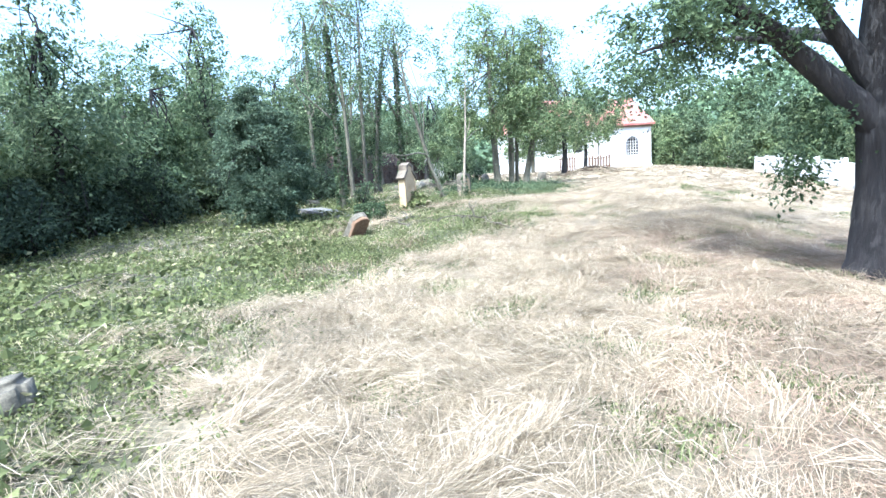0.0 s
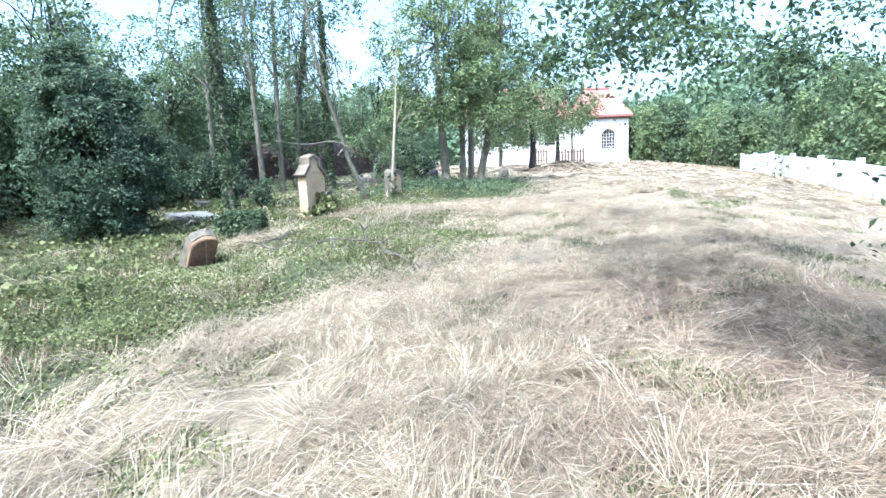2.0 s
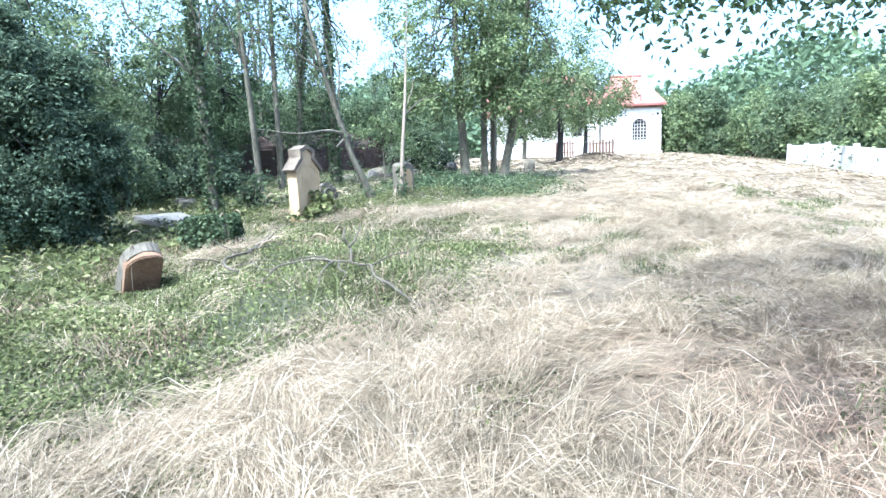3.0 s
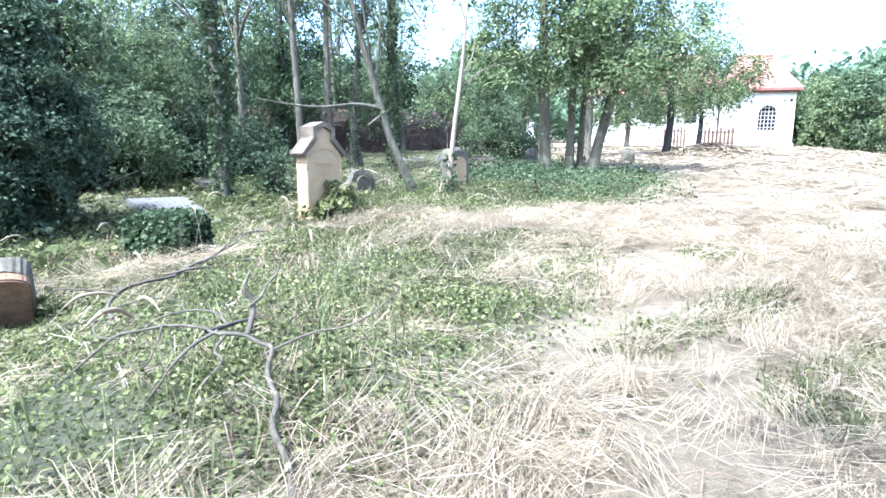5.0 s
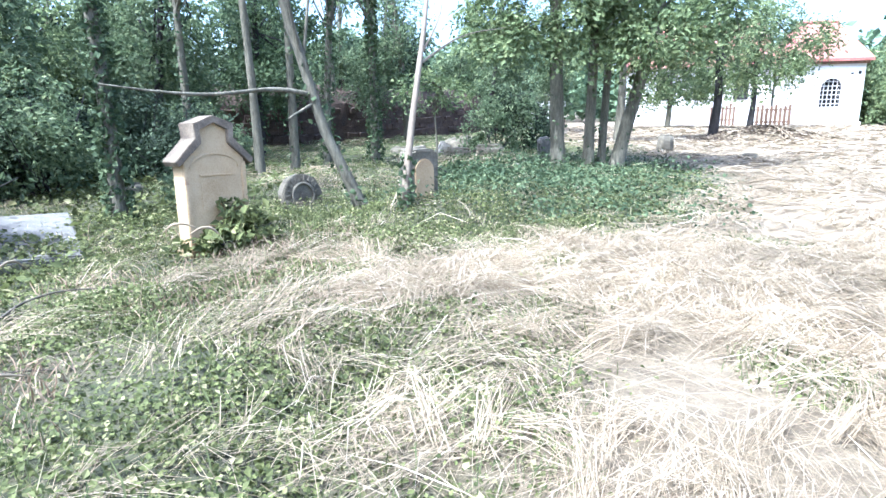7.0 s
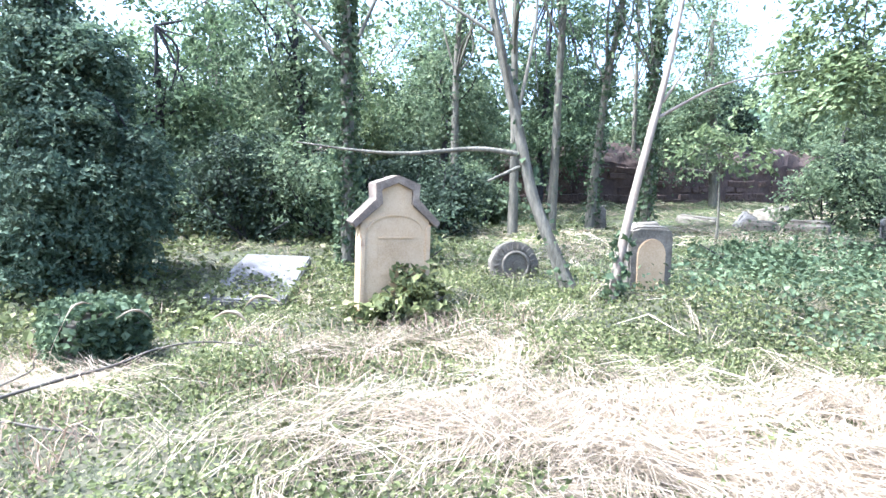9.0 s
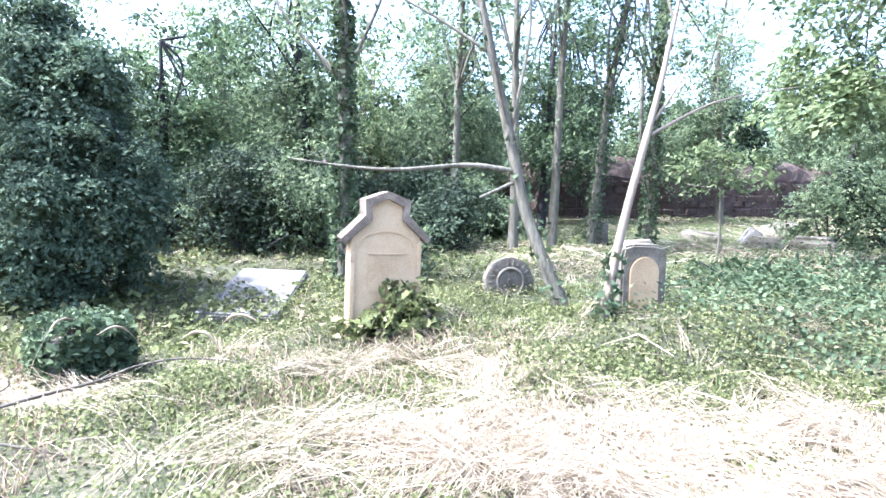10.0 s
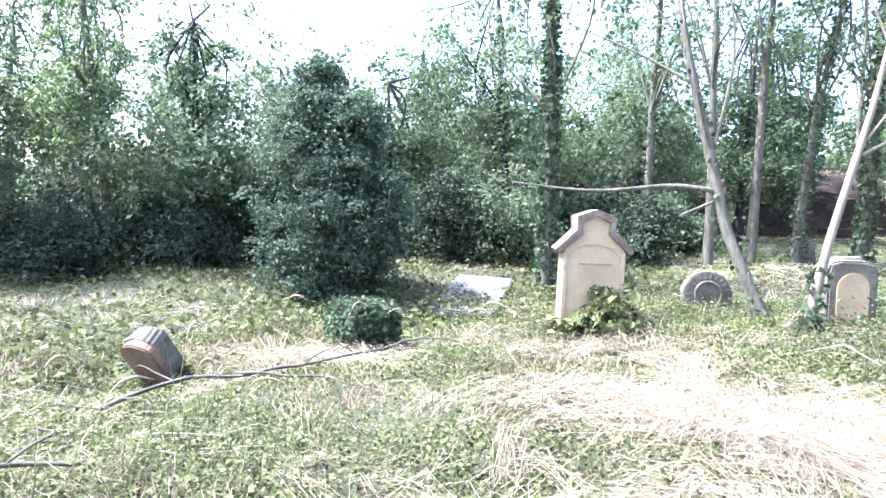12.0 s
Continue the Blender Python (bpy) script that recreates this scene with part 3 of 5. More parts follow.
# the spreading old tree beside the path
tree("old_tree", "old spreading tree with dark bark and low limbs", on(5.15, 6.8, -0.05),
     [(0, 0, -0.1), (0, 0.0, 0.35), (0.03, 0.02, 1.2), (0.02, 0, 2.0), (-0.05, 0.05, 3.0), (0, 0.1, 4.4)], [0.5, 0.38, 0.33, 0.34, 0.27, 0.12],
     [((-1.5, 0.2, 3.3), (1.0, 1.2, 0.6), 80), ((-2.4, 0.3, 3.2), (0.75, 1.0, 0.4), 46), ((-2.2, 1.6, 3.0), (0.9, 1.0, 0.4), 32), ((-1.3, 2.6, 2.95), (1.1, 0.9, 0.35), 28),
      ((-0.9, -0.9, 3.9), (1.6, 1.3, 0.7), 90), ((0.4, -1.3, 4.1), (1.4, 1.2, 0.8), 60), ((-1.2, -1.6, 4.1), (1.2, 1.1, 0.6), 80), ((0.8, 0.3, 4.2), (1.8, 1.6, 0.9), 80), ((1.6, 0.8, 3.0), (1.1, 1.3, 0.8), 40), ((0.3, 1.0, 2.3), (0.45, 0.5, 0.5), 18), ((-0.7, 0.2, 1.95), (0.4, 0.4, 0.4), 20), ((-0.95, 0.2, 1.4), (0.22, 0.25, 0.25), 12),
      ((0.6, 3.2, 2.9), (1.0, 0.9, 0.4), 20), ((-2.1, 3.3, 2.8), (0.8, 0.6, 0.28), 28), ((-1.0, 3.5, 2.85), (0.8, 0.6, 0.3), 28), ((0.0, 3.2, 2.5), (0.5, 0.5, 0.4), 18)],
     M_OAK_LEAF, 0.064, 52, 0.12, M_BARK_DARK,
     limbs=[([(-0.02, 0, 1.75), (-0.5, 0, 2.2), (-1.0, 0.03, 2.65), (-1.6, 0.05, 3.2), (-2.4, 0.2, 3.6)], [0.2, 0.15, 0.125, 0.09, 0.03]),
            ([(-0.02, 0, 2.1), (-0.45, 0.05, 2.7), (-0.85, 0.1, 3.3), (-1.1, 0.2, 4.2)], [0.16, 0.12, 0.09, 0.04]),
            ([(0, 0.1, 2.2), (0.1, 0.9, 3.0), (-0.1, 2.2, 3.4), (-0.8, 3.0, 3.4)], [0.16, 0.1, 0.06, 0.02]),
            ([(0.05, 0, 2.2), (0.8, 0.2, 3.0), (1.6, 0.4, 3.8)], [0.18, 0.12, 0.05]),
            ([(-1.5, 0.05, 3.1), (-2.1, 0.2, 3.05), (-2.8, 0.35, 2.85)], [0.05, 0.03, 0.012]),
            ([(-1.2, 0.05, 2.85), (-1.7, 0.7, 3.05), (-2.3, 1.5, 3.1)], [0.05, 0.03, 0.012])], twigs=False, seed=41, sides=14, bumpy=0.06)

# the dark evergreen beside the slab
tree("evergreen", "dense dark green evergreen tree, broad to the ground", on(-4.45, 14.55, -0.05), [(0, 0, 0), (0.05, 0, 1.5), (-0.1, 0.05, 2.4), (-0.2, 0, 3.3)], [0.14, 0.11, 0.07, 0.02],
     [((0, 0, 0.7), (0.95, 0.95, 0.72), 170), ((0.05, 0.05, 1.45), (1.08, 1.08, 0.8), 230), ((-0.1, 0.0, 2.1), (0.85, 0.85, 0.65), 140), ((-0.2, 0.0, 2.7), (0.64, 0.64, 0.5), 84), ((-0.25, 0, 3.2), (0.36, 0.36, 0.36), 34), ((0.45, 0.3, 2.5), (0.35, 0.35, 0.45), 34), ((-0.75, 0.3, 1.9), (0.45, 0.5, 0.7), 56), ((0.65, 0.5, 1.3), (0.5, 0.5, 0.7), 56)],
     M_YEW, 0.062, 110, 0.1, M_BARK_DARK, seed=42, up=0.1)

# the leaning tree with the long bare branch
bx, by = -0.04, 17.87
tree("leaning_tree", "slender grey tree leaning, with one long bare branch", on(bx, by), [(0.05, 0.03, -0.05), (-0.05, -0.04, 0.25), (-0.14, -0.1, 0.5), (-0.32, -0.2, 0.95), (-0.5, -0.25, 1.7), (-0.72, -0.33, 2.55), (-0.9, -0.38, 3.3), (-1.0, -0.4, 4.2), (-1.2, -0.3, 5.4)], [0.1, 0.075, 0.063, 0.058, 0.055, 0.046, 0.036, 0.026, 0.01],
     [((-1.3, -0.1, 5.0), (0.9, 0.9, 0.8), 26), ((-0.4, 0.2, 4.7), (0.8, 0.8, 0.6), 20)], M_WOOD_LEAF, 0.085, 22, 0.14, M_BARK,
     limbs=[([(-0.44, -0.26, 1.36), (-0.67, -0.62, 1.42), (-1.0, -1.28, 1.33), (-1.29, -1.7, 1.36), (-1.54, -2.1, 1.42)], [0.03, 0.024, 0.018, 0.013, 0.006]),
            ([(-0.42, -0.25, 1.25), (-0.5, -0.66, 1.1)], [0.02, 0.012]),
            ([(-0.7, -0.33, 2.5), (-1.2, -0.7, 2.9), (-1.9, -1.0, 3.3)], [0.02, 0.014, 0.006]),
            ([(-0.8, -0.36, 2.9), (-1.3, -0.5, 3.6), (-1.5, -0.6, 4.4)], [0.014, 0.01, 0.005])], ivy=160, seed=43)

# the pale bare tree behind the small headstone
bx, by = 0.62, 17.6
tree("pale_tree", "thin pale leaning tree with peeling bark and bare branches", on(bx, by), [(-0.02, 0, -0.05), (0, 0.05, 0.3), (0.03, 0.15, 0.8), (0.09, 0.33, 1.5), (0.14, 0.48, 2.05), (0.16, 0.56, 2.45), (0.18, 0.65, 2.85), (0.23, 0.8, 3.6), (0.3, 0.9, 4.6)], [0.058, 0.046, 0.038, 0.033, 0.027, 0.022, 0.017, 0.012, 0.005],
     [], M_WOOD_LEAF, 0.08, 20, 0.12, M_BARK_PALE,
     limbs=[([(0.12, 0.4, 1.62), (0.38, 0.85, 1.9), (0.58, 1.2, 2.02), (0.9, 1.7, 2.12)], [0.016, 0.011, 0.008, 0.003]), ([(0.13, 0.43, 1.75), (0.28, 0.6, 2.1), (0.3, 0.7, 2.35)], [0.014, 0.01, 0.004]), ([(0.17, 0.6, 2.6), (0.05, 0.5, 3.0), (-0.1, 0.4, 3.3)], [0.012, 0.008, 0.003])], ivy=110, ivy_top=0.2, seed=44)

# the ivy-clad trunk behind the headstone
tree("ivy_tree", "upright tree with ivy-clad trunk and thin crown", on(-3.05, 17.4), [(0, 0, -0.05), (0.02, 0, 1.2), (-0.03, 0.02, 2.6), (-0.06, 0.0, 4.2), (-0.05, 0, 6.0)], [0.1, 0.085, 0.075, 0.055, 0.02],
     [((-0.6, 0.2, 3.4), (0.9, 0.8, 0.6), 26), ((0.4, 0.5, 4.4), (1.2, 1.0, 0.9), 34), ((-0.3, -0.4, 5.2), (1.3, 1.2, 0.9), 34), ((0.2, 0.1, 6.1), (0.9, 0.9, 0.7), 20)], M_WOOD_LEAF, 0.09, 24, 0.15, M_BARK, ivy=2600, seed=45)

# the group of three trunks
GX, GY = 2.1, 22.6
crowns = [[((-1.0, -0.4, 2.35), (0.9, 0.9, 0.5), 44), ((-0.7, -0.3, 4.4), (1.5, 1.4, 1.3), 80), ((-1.3, 0.2, 3.0), (0.9, 1.0, 0.8), 40), ((-0.4, 0.3, 6.0), (1.3, 1.2, 1.0), 50)],
          [((0.2, 0.2, 5.0), (1.4, 1.4, 1.4), 70), ((-0.3, -0.5, 2.6), (0.8, 0.7, 0.6), 44), ((0.3, -0.5, 3.4), (1.0, 0.9, 0.7), 50)],
          [((0.5, 0.4, 3.9), (1.4, 1.4, 1.2), 80), ((0.5, -0.5, 2.35), (1.1, 0.9, 0.6), 70), ((1.6, 0.0, 2.7), (0.8, 0.8, 0.6), 44), ((0.7, 0.2, 5.5), (1.2, 1.2, 1.0), 50)],
          [((0.1, 0.6, 3.2), (0.8, 0.9, 0.8), 30)]]
for k, (dx, dy, lean, r) in enumerate([(0, 0, (-0.15, 0.0), 0.135), (0.55, 0.25, (0.05, 0.1), 0.10), (1.05, 0.1, (0.75, -0.1), 0.12), (0.8, 0.5, (0.1, 0.2), 0.075)]):
    lx, ly = lean
    tree("grove_tree", ["straight grey trunk with light green feathery crown", "slim grey trunk with light green crown", "leaning grey trunk with light green feathery crown", "thin grey trunk in a clump of trees"][k], on(GX + dx, GY + dy),
         [(0, 0, -0.1), (lx * 0.1, ly * 0.1, 0.5), (lx * 0.45, ly * 0.4, 1.6), (lx * 0.8, ly * 0.8, 2.8), (lx, ly, 4.4), (lx * 1.1, ly * 1.1, 6.0)], [r * 1.35, r, r * 0.9, r * 0.8, r * 0.5, 0.02],
         crowns[k], M_BRIGHT_LEAF, 0.105, 46, 0.17, M_BARK, seed=50 + k, group="clump of trees", ivy=120)

# trees before the chapel
tree("bushy_tree", "round green bushy tree before the chapel, low branches", on(6.9, 33.5), [(0, 0, -0.1), (0.1, 0, 1.2), (0.0, 0.1, 2.8), (0.2, 0, 4.6)], [0.17, 0.13, 0.1, 0.04],
     [((0.2, 0, 3.4), (2.0, 1.7, 1.6), 95), ((-0.8, 0, 1.9), (1.2, 1.1, 0.8), 40), ((1.3, -0.2, 2.1), (1.2, 1.0, 0.8), 44), ((0.3, 0, 5.2), (1.7, 1.5, 1.2), 80), ((2.6, 0, 3.0), (0.9, 0.9, 0.8), 36)], M_BRIGHT_LEAF, 0.13, 34, 0.2, M_BARK_DARK, seed=60)
tree("bushy_tree", "tall light green tree before the chapel wing", on(3.6, 31.0), [(0, 0, -0.1), (0.1, 0, 1.6), (0.0, 0.1, 3.6), (0.2, 0, 6.0)], [0.15, 0.12, 0.09, 0.03],
     [((0, 0, 4.6), (1.7, 1.6, 1.7), 90), ((-0.4, 0, 2.8), (1.1, 1.1, 0.8), 34), ((0.5, 0, 6.2), (1.3, 1.2, 1.0), 50)], M_BRIGHT_LEAF, 0.15, 36, 0.2, M_BARK, seed=61)
tree("bushy_tree", "leafy tree beside the chapel fence", on(10.4, 43.0), [(0, 0, -0.1), (0.1, 0, 1.4), (0.0, 0.1, 3.0), (0.2, 0, 5.0)], [0.15, 0.12, 0.09, 0.03],
     [((0.2, 0, 3.6), (2.0, 1.6, 1.5), 110), ((-1.2, 0, 2.4), (1.3, 1.2, 0.9), 50), ((0.3, 0, 5.2), (1.5, 1.3, 1.0), 60), ((1.5, 0, 2.9), (0.9, 0.9, 0.7), 30)], M_BRIGHT_LEAF, 0.14, 34, 0.22, M_BARK_DARK, seed=63)
tree("bushy_tree", "leafy tree before the white wing wall", on(6.8, 44.5), [(0, 0, -0.1), (0.1, 0, 1.4), (0.0, 0.1, 3.0), (0.2, 0, 5.4)], [0.15, 0.12, 0.09, 0.03],
     [((0.2, 0, 3.6), (2.2, 1.6, 1.6), 100), ((-1.0, 0, 2.0), (1.5, 1.2, 1.0), 50), ((0.3, 0, 5.6), (1.7, 1.4, 1.2), 70), ((1.7, 0, 2.2), (1.2, 0.9, 0.9), 40)], M_BRIGHT_LEAF, 0.16, 36, 0.22, M_BARK, seed=64)
tree("sapling", "small sapling with thin stem and bright leaves", on(-0.15, 22.2), [(0, 0, -0.05), (0.0, 0.02, 0.5), (-0.03, 0.0, 1.1), (-0.08, 0, 1.6)], [0.022, 0.018, 0.013, 0.005],
     [((-0.3, 0, 1.35), (0.5, 0.4, 0.3), 20), ((0.35, 0.1, 1.45), (0.5, 0.4, 0.3), 20), ((0, 0, 1.65), (0.4, 0.4, 0.2), 12)], M_BRIGHT_LEAF, 0.09, 18, 0.1, M_BARK, seed=62)

# tall thin trunks behind the graves
for k, (x, y, h, lx, iv) in enumerate([(-3.3, 21.2, 7.0, -0.25, 0), (-2.9, 21.8, 7.5, 0.2, 200), (-2.6, 22.6, 6.0, 0.7, 900), (-1.6, 22.8, 6.2, 0.05, 2400), (-4.6, 21.0, 6.5, 0.1, 500), (-6.6, 33.0, 9.0, 0.3, 200), (-5.2, 34.0, 9.5, 0.5, 0), (-6.0, 31.0, 8.5, -0.2, 300)]):
    tree("tall_tree", "tall thin grey trunk with sparse high crown" if not iv else "tall thin trunk wrapped in ivy, sparse crown", on(x, y), [(0, 0, -0.1), (lx * 0.1, 0.02, h * 0.2), (lx * 0.3, -0.03, h * 0.45), (lx * 0.7, 0.05, h * 0.75), (lx, 0, h)], [0.1, 0.075, 0.062, 0.045, 0.015],
         [((lx, 0, h * 0.95), (0.9, 0.9, 0.9), 22), ((lx * 0.6 - 0.4, 0.2, h * 0.72), (0.8, 0.8, 0.7), 16), ((lx * 0.6 + 0.5, -0.2, h * 0.6), (0.7, 0.7, 0.6), 12)], M_WOOD_LEAF, 0.1, 26, 0.16, M_BARK, seed=70 + k, ivy=iv, group="tall trees at the wood's edge")

# the wood along the left
rw = np.random.default_rng(90)
WOOD = [(-9.2, 5.0), (-10.5, 7.6), (-8.9, 9.6), (-10.4, 11.6), (-8.6, 13.2), (-10.2, 15.2), (-8.2, 17.0), (-9.8, 19.0), (-7.4, 19.6), (-9.0, 21.8), (-6.6, 22.6), (-8.4, 24.8), (-5.6, 25.2), (-12.4, 9.5), (-12.6, 13.5), (-12.2, 17.5), (-11.6, 21.5), (-10.6, 25.5), (-7.2, 28.0), (-3.2, 30.5), (-1.0, 34.0), (-5.4, 37.0), (-9.0, 32.0), (-2.4, 41.0), (-14.5, 6.0), (-15, 11.5), (-15, 16), (-14, 21), (-13, 28), (1.0, 40.0)]
for k, (x, y) in enumerate(WOOD):
    h = rw.uniform(4.1, 5.2) if 12 < y < 18.5 else rw.uniform(4.6, 6.6) if y > 18 else rw.uniform(5.8, 7.4)
    lx, ly = rw.uniform(-0.4, 0.4, 2)
    blobs = [((lx + rw.uniform(-0.6, 0.6), ly + rw.uniform(-0.6, 0.6), h * q), (rw.uniform(1.0, 1.6), rw.uniform(1.0, 1.5), rw.uniform(0.6, 0.95)), int(m)) for q, m in ((0.32, 28), (0.47, 34), (0.63, 24), (0.8, 13), (0.97, 7))]
    tree("woodland_tree", "broadleaf tree in the dense shady wood", on(x, y), [(0, 0, -0.1), (lx * 0.2, ly * 0.2, h * 0.25), (lx * 0.6, ly * 0.5, h * 0.5), (lx, ly, h * 0.9)], [0.13, 0.1, 0.075, 0.02],
         blobs, M_WOOD_LEAF if k % 3 else M_BRIGHT_LEAF if k % 2 else M_OAK_LEAF, 0.115, 78, 0.22, M_BARK if k % 2 else M_BARK_DARK, seed=100 + k, group="trees of the wood", sides=7, ivy=300 if k % 4 == 0 else 0)


def bush(name, label, place, blobs, leaf, size, per, spread, seed, group=""):
    rng = np.random.default_rng(seed)
    ob = thing(name, place, label, "bush", group)
    vs, fs, o = [], [], 0
    for c, r, n in blobs:
        for _ in range(4):
            tip = np.asarray(c) + rng.normal(size=3) * np.asarray(r) * 0.5
            v, f = tube([(rng.normal() * 0.1, rng.normal() * 0.1, -0.05), tip * (0.5, 0.5, 0.45), tip], [0.025, 0.016, 0.005], 5, 0, rng)
            vs.append(v), fs.append(f + o)
            o += len(v)
    part("stemwork", np_mesh("stemwork", np.concatenate(vs), np.concatenate(fs), M_BARK_DARK, True), ob)
    pts, lie = clumps(blobs, per, spread, rng)
    part("foliage", leaf_mesh("foliage", pts, size, leaf, 0.2, 0.6, rng, lie), ob)
    return ob


# two bushes in three have canopy shade painted into their leaf colour
UNDER = [(-5.4, 18.6), (-6.0, 17.6), (-5.9, 20.2), (-6.9, 18.4), (-8.0, 11.0), (-8.3, 8.2), (-8.2, 6.2), (-7.9, 13.0), (-7.6, 15.2), (-7.2, 17.6), (-6.4, 19.2), (-5.6, 20.6), (-4.9, 22.4), (-9.4, 12.2), (-9.2, 14.4), (-8.6, 18.4), (-7.8, 20.8), (-4.2, 20.2), (-9.5, 4.0), (-9.6, 16.6), (-9.9, 10.2), (-10.8, 13.2), (-11, 17.6), (-11.0, 8.4), (0.4, 26.2), (1.2, 27.4), (-8.6, 22.8), (-9.8, 24.0)]
for k, (x, y) in enumerate(UNDER):
    s = rw.uniform(0.8, 1.2) * (0.7 if x > -4.5 and y < 24 else 1.0)
    bush("undergrowth_bush", "green bush in the wood's undergrowth, often coloured dark for shade", on(x, y), [((0, 0, 0.55 * s), (0.9 * s, 0.9 * s, 0.6 * s), 55), ((rw.uniform(-0.5, 0.5), rw.uniform(-0.5, 0.5), 1.15 * s), (0.7 * s, 0.75 * s, 0.5 * s), 34)], M_SHADED_LEAF if k % 3 else M_WOOD_LEAF, 0.085, 52, 0.14, 200 + k, "bushes under the trees")
for k in range(26):
    x, y = -15.5 - 2.5 * (k % 2) + rw.uniform(-0.8, 0.8), 1.5 + k * 1.15
    bush("thicket_bush", "dense thicket bush deep in the wood, leaves coloured dark for shade", on(x, y), [((0, 0, 0.8), (1.5, 1.3, 0.9), 46), ((0, 0, 2.0), (1.2, 1.2, 0.8), 30)], M_SHADED_LEAF, 0.18, 26, 0.22, 430 + k, "thicket in the wood")
bush("light_bush", "light green young bush at the tree's foot", on(-2.55, 18.1), [((0, 0, 0.35), (0.35, 0.3, 0.3), 18), ((0.1, 0, 0.65), (0.22, 0.22, 0.2), 8)], M_WOOD_LEAF, 0.085, 24, 0.1, 231)

# hedge and trees to the right of the chapel
HEDGE = [(18.2, 46.5), (19.6, 44.8), (20.6, 42.4), (21.4, 40.0), (21.6, 37.6), (20.8, 35.0), (19.8, 32.4), (18.8, 29.8), (18.0, 27.2), (17.2, 24.6), (16.4, 22.0), (23.2, 42.4), (23.6, 38.4), (23.0, 34.2), (21.8, 30.2), (20.6, 26.0), (17.8, 49.5), (20.8, 48.0)]
for k, (x, y) in enumerate(HEDGE):
    s = rw.uniform(0.85, 1.15)
    bush("tall_hedge_bush", "tall green hedge bush behind the boundary wall", on(x, y, -0.1), [((0, 0, 1.0 * s), (1.6, 1.6, 1.1 * s), 62), ((rw.uniform(-0.6, 0.6), rw.uniform(-0.6, 0.6), 2.4 * s), (1.4, 1.4, 1.2 * s), 62), ((rw.uniform(-0.6, 0.6), 0, 3.7 * s), (1.0, 1.0, 0.9 * s), 34)], M_WOOD_LEAF if k % 2 else M_BRIGHT_LEAF, 0.19, 30, 0.24, 260 + k, "hedge along the field")


def far_woods():
    rng = np.random.default_rng(5)
    az = np.radians(rng.uniform(-75, 60, 2000))
    d = rng.uniform(60, 105, 2000)
    x, y = -np.sin(az) * d, np.cos(az) * d
    top = 5.0 + 2.2 * np.sin(az * 9) + 1.5 * np.sin(az * 23 + 1) + (d - 60) * 0.09
    z = 0.8 + rng.random(2000) ** 0.7 * top
    c = np.repeat(np.stack([x, y, z], 1), 34, 0) + rng.normal(size=(2000 * 34, 3)) * 0.9
    return tagged(new("far_woods", leaf_mesh("far_woods", c, 0.75, M_FAR_LEAF, 0.3, 0.7, rng)), "hazy green wooded hillside beyond the field", "woods", kind="stuff")


far_woods()
build_creepers("leaf_litter", 9000, (6, 11, 31.5, 35.2), lambda x, y: np.exp(-((x - 8.3) ** 2 / 2.4 + (y - 33.1) ** 2 / 1.4)), 0.1, 35, "brown fallen leaves on a low earth mound", M_LITTER, 0.04)


# ---- chapel ----
def box_bm(bm, x0, x1, y0, y1, z0, z1):
    vs = [bm.verts.new(p) for p in ((x0, y0, z0), (x1, y0, z0), (x1, y1, z0), (x0, y1, z0), (x0, y0, z1), (x1, y0, z1), (x1, y1, z1), (x0, y1, z1))]
    for f in ((0, 3, 2, 1), (4, 5, 6, 7), (0, 1, 5, 4), (1, 2, 6, 5), (2, 3, 7, 6), (3, 0, 4, 7)):
        bm.faces.new([vs[i] for i in f])


def box_part(name, dims, material, parent, label="", bevel=0.0):
    bm = bmesh.new()
    box_bm(bm, *dims)
    if bevel:
        bmesh.ops.bevel(bm, geom=bm.edges[:], offset=bevel, segments=2, affect="EDGES")
    return part(name, bm_mesh(name, bm, material), parent, label)


def loops_solid(front, back, material, name):
    """A solid between two rings of equal count: ring faces between outer and inner outlines at the front and the back."""
    bm = bmesh.new()
    rows = [[bm.verts.new(p) for p in ring] for ring in (front[0], front[1], back[1], back[0])]
    n = len(rows[0])
    for a, b in zip(rows, rows[1:] + rows[:1]):
        for i in range(n):
            bm.faces.new((a[i], a[(i + 1) % n], b[(i + 1) % n], b[i]))
    return bm_mesh(name, bm, material)


def arch_loop(cx, z0, w, h, n=28):
    """Outline of a round-headed opening, anticlockwise."""
    r = w / 2
    pts = [(cx - r, z0), (cx - r / 3, z0), (cx + r / 3, z0), (cx + r, z0)]
    pts += [(cx + r, z0 + (h - r) * k / 4) for k in (1, 2, 3)]
    m = n - 10
    pts += [(cx + r * math.cos(math.pi * k / (m - 1)), z0 + h - r + r * math.sin(math.pi * k / (m - 1))) for k in range(m)]
    pts += [(cx - r, z0 + (h - r) * k / 4) for k in (3, 2, 1)]
    return pts


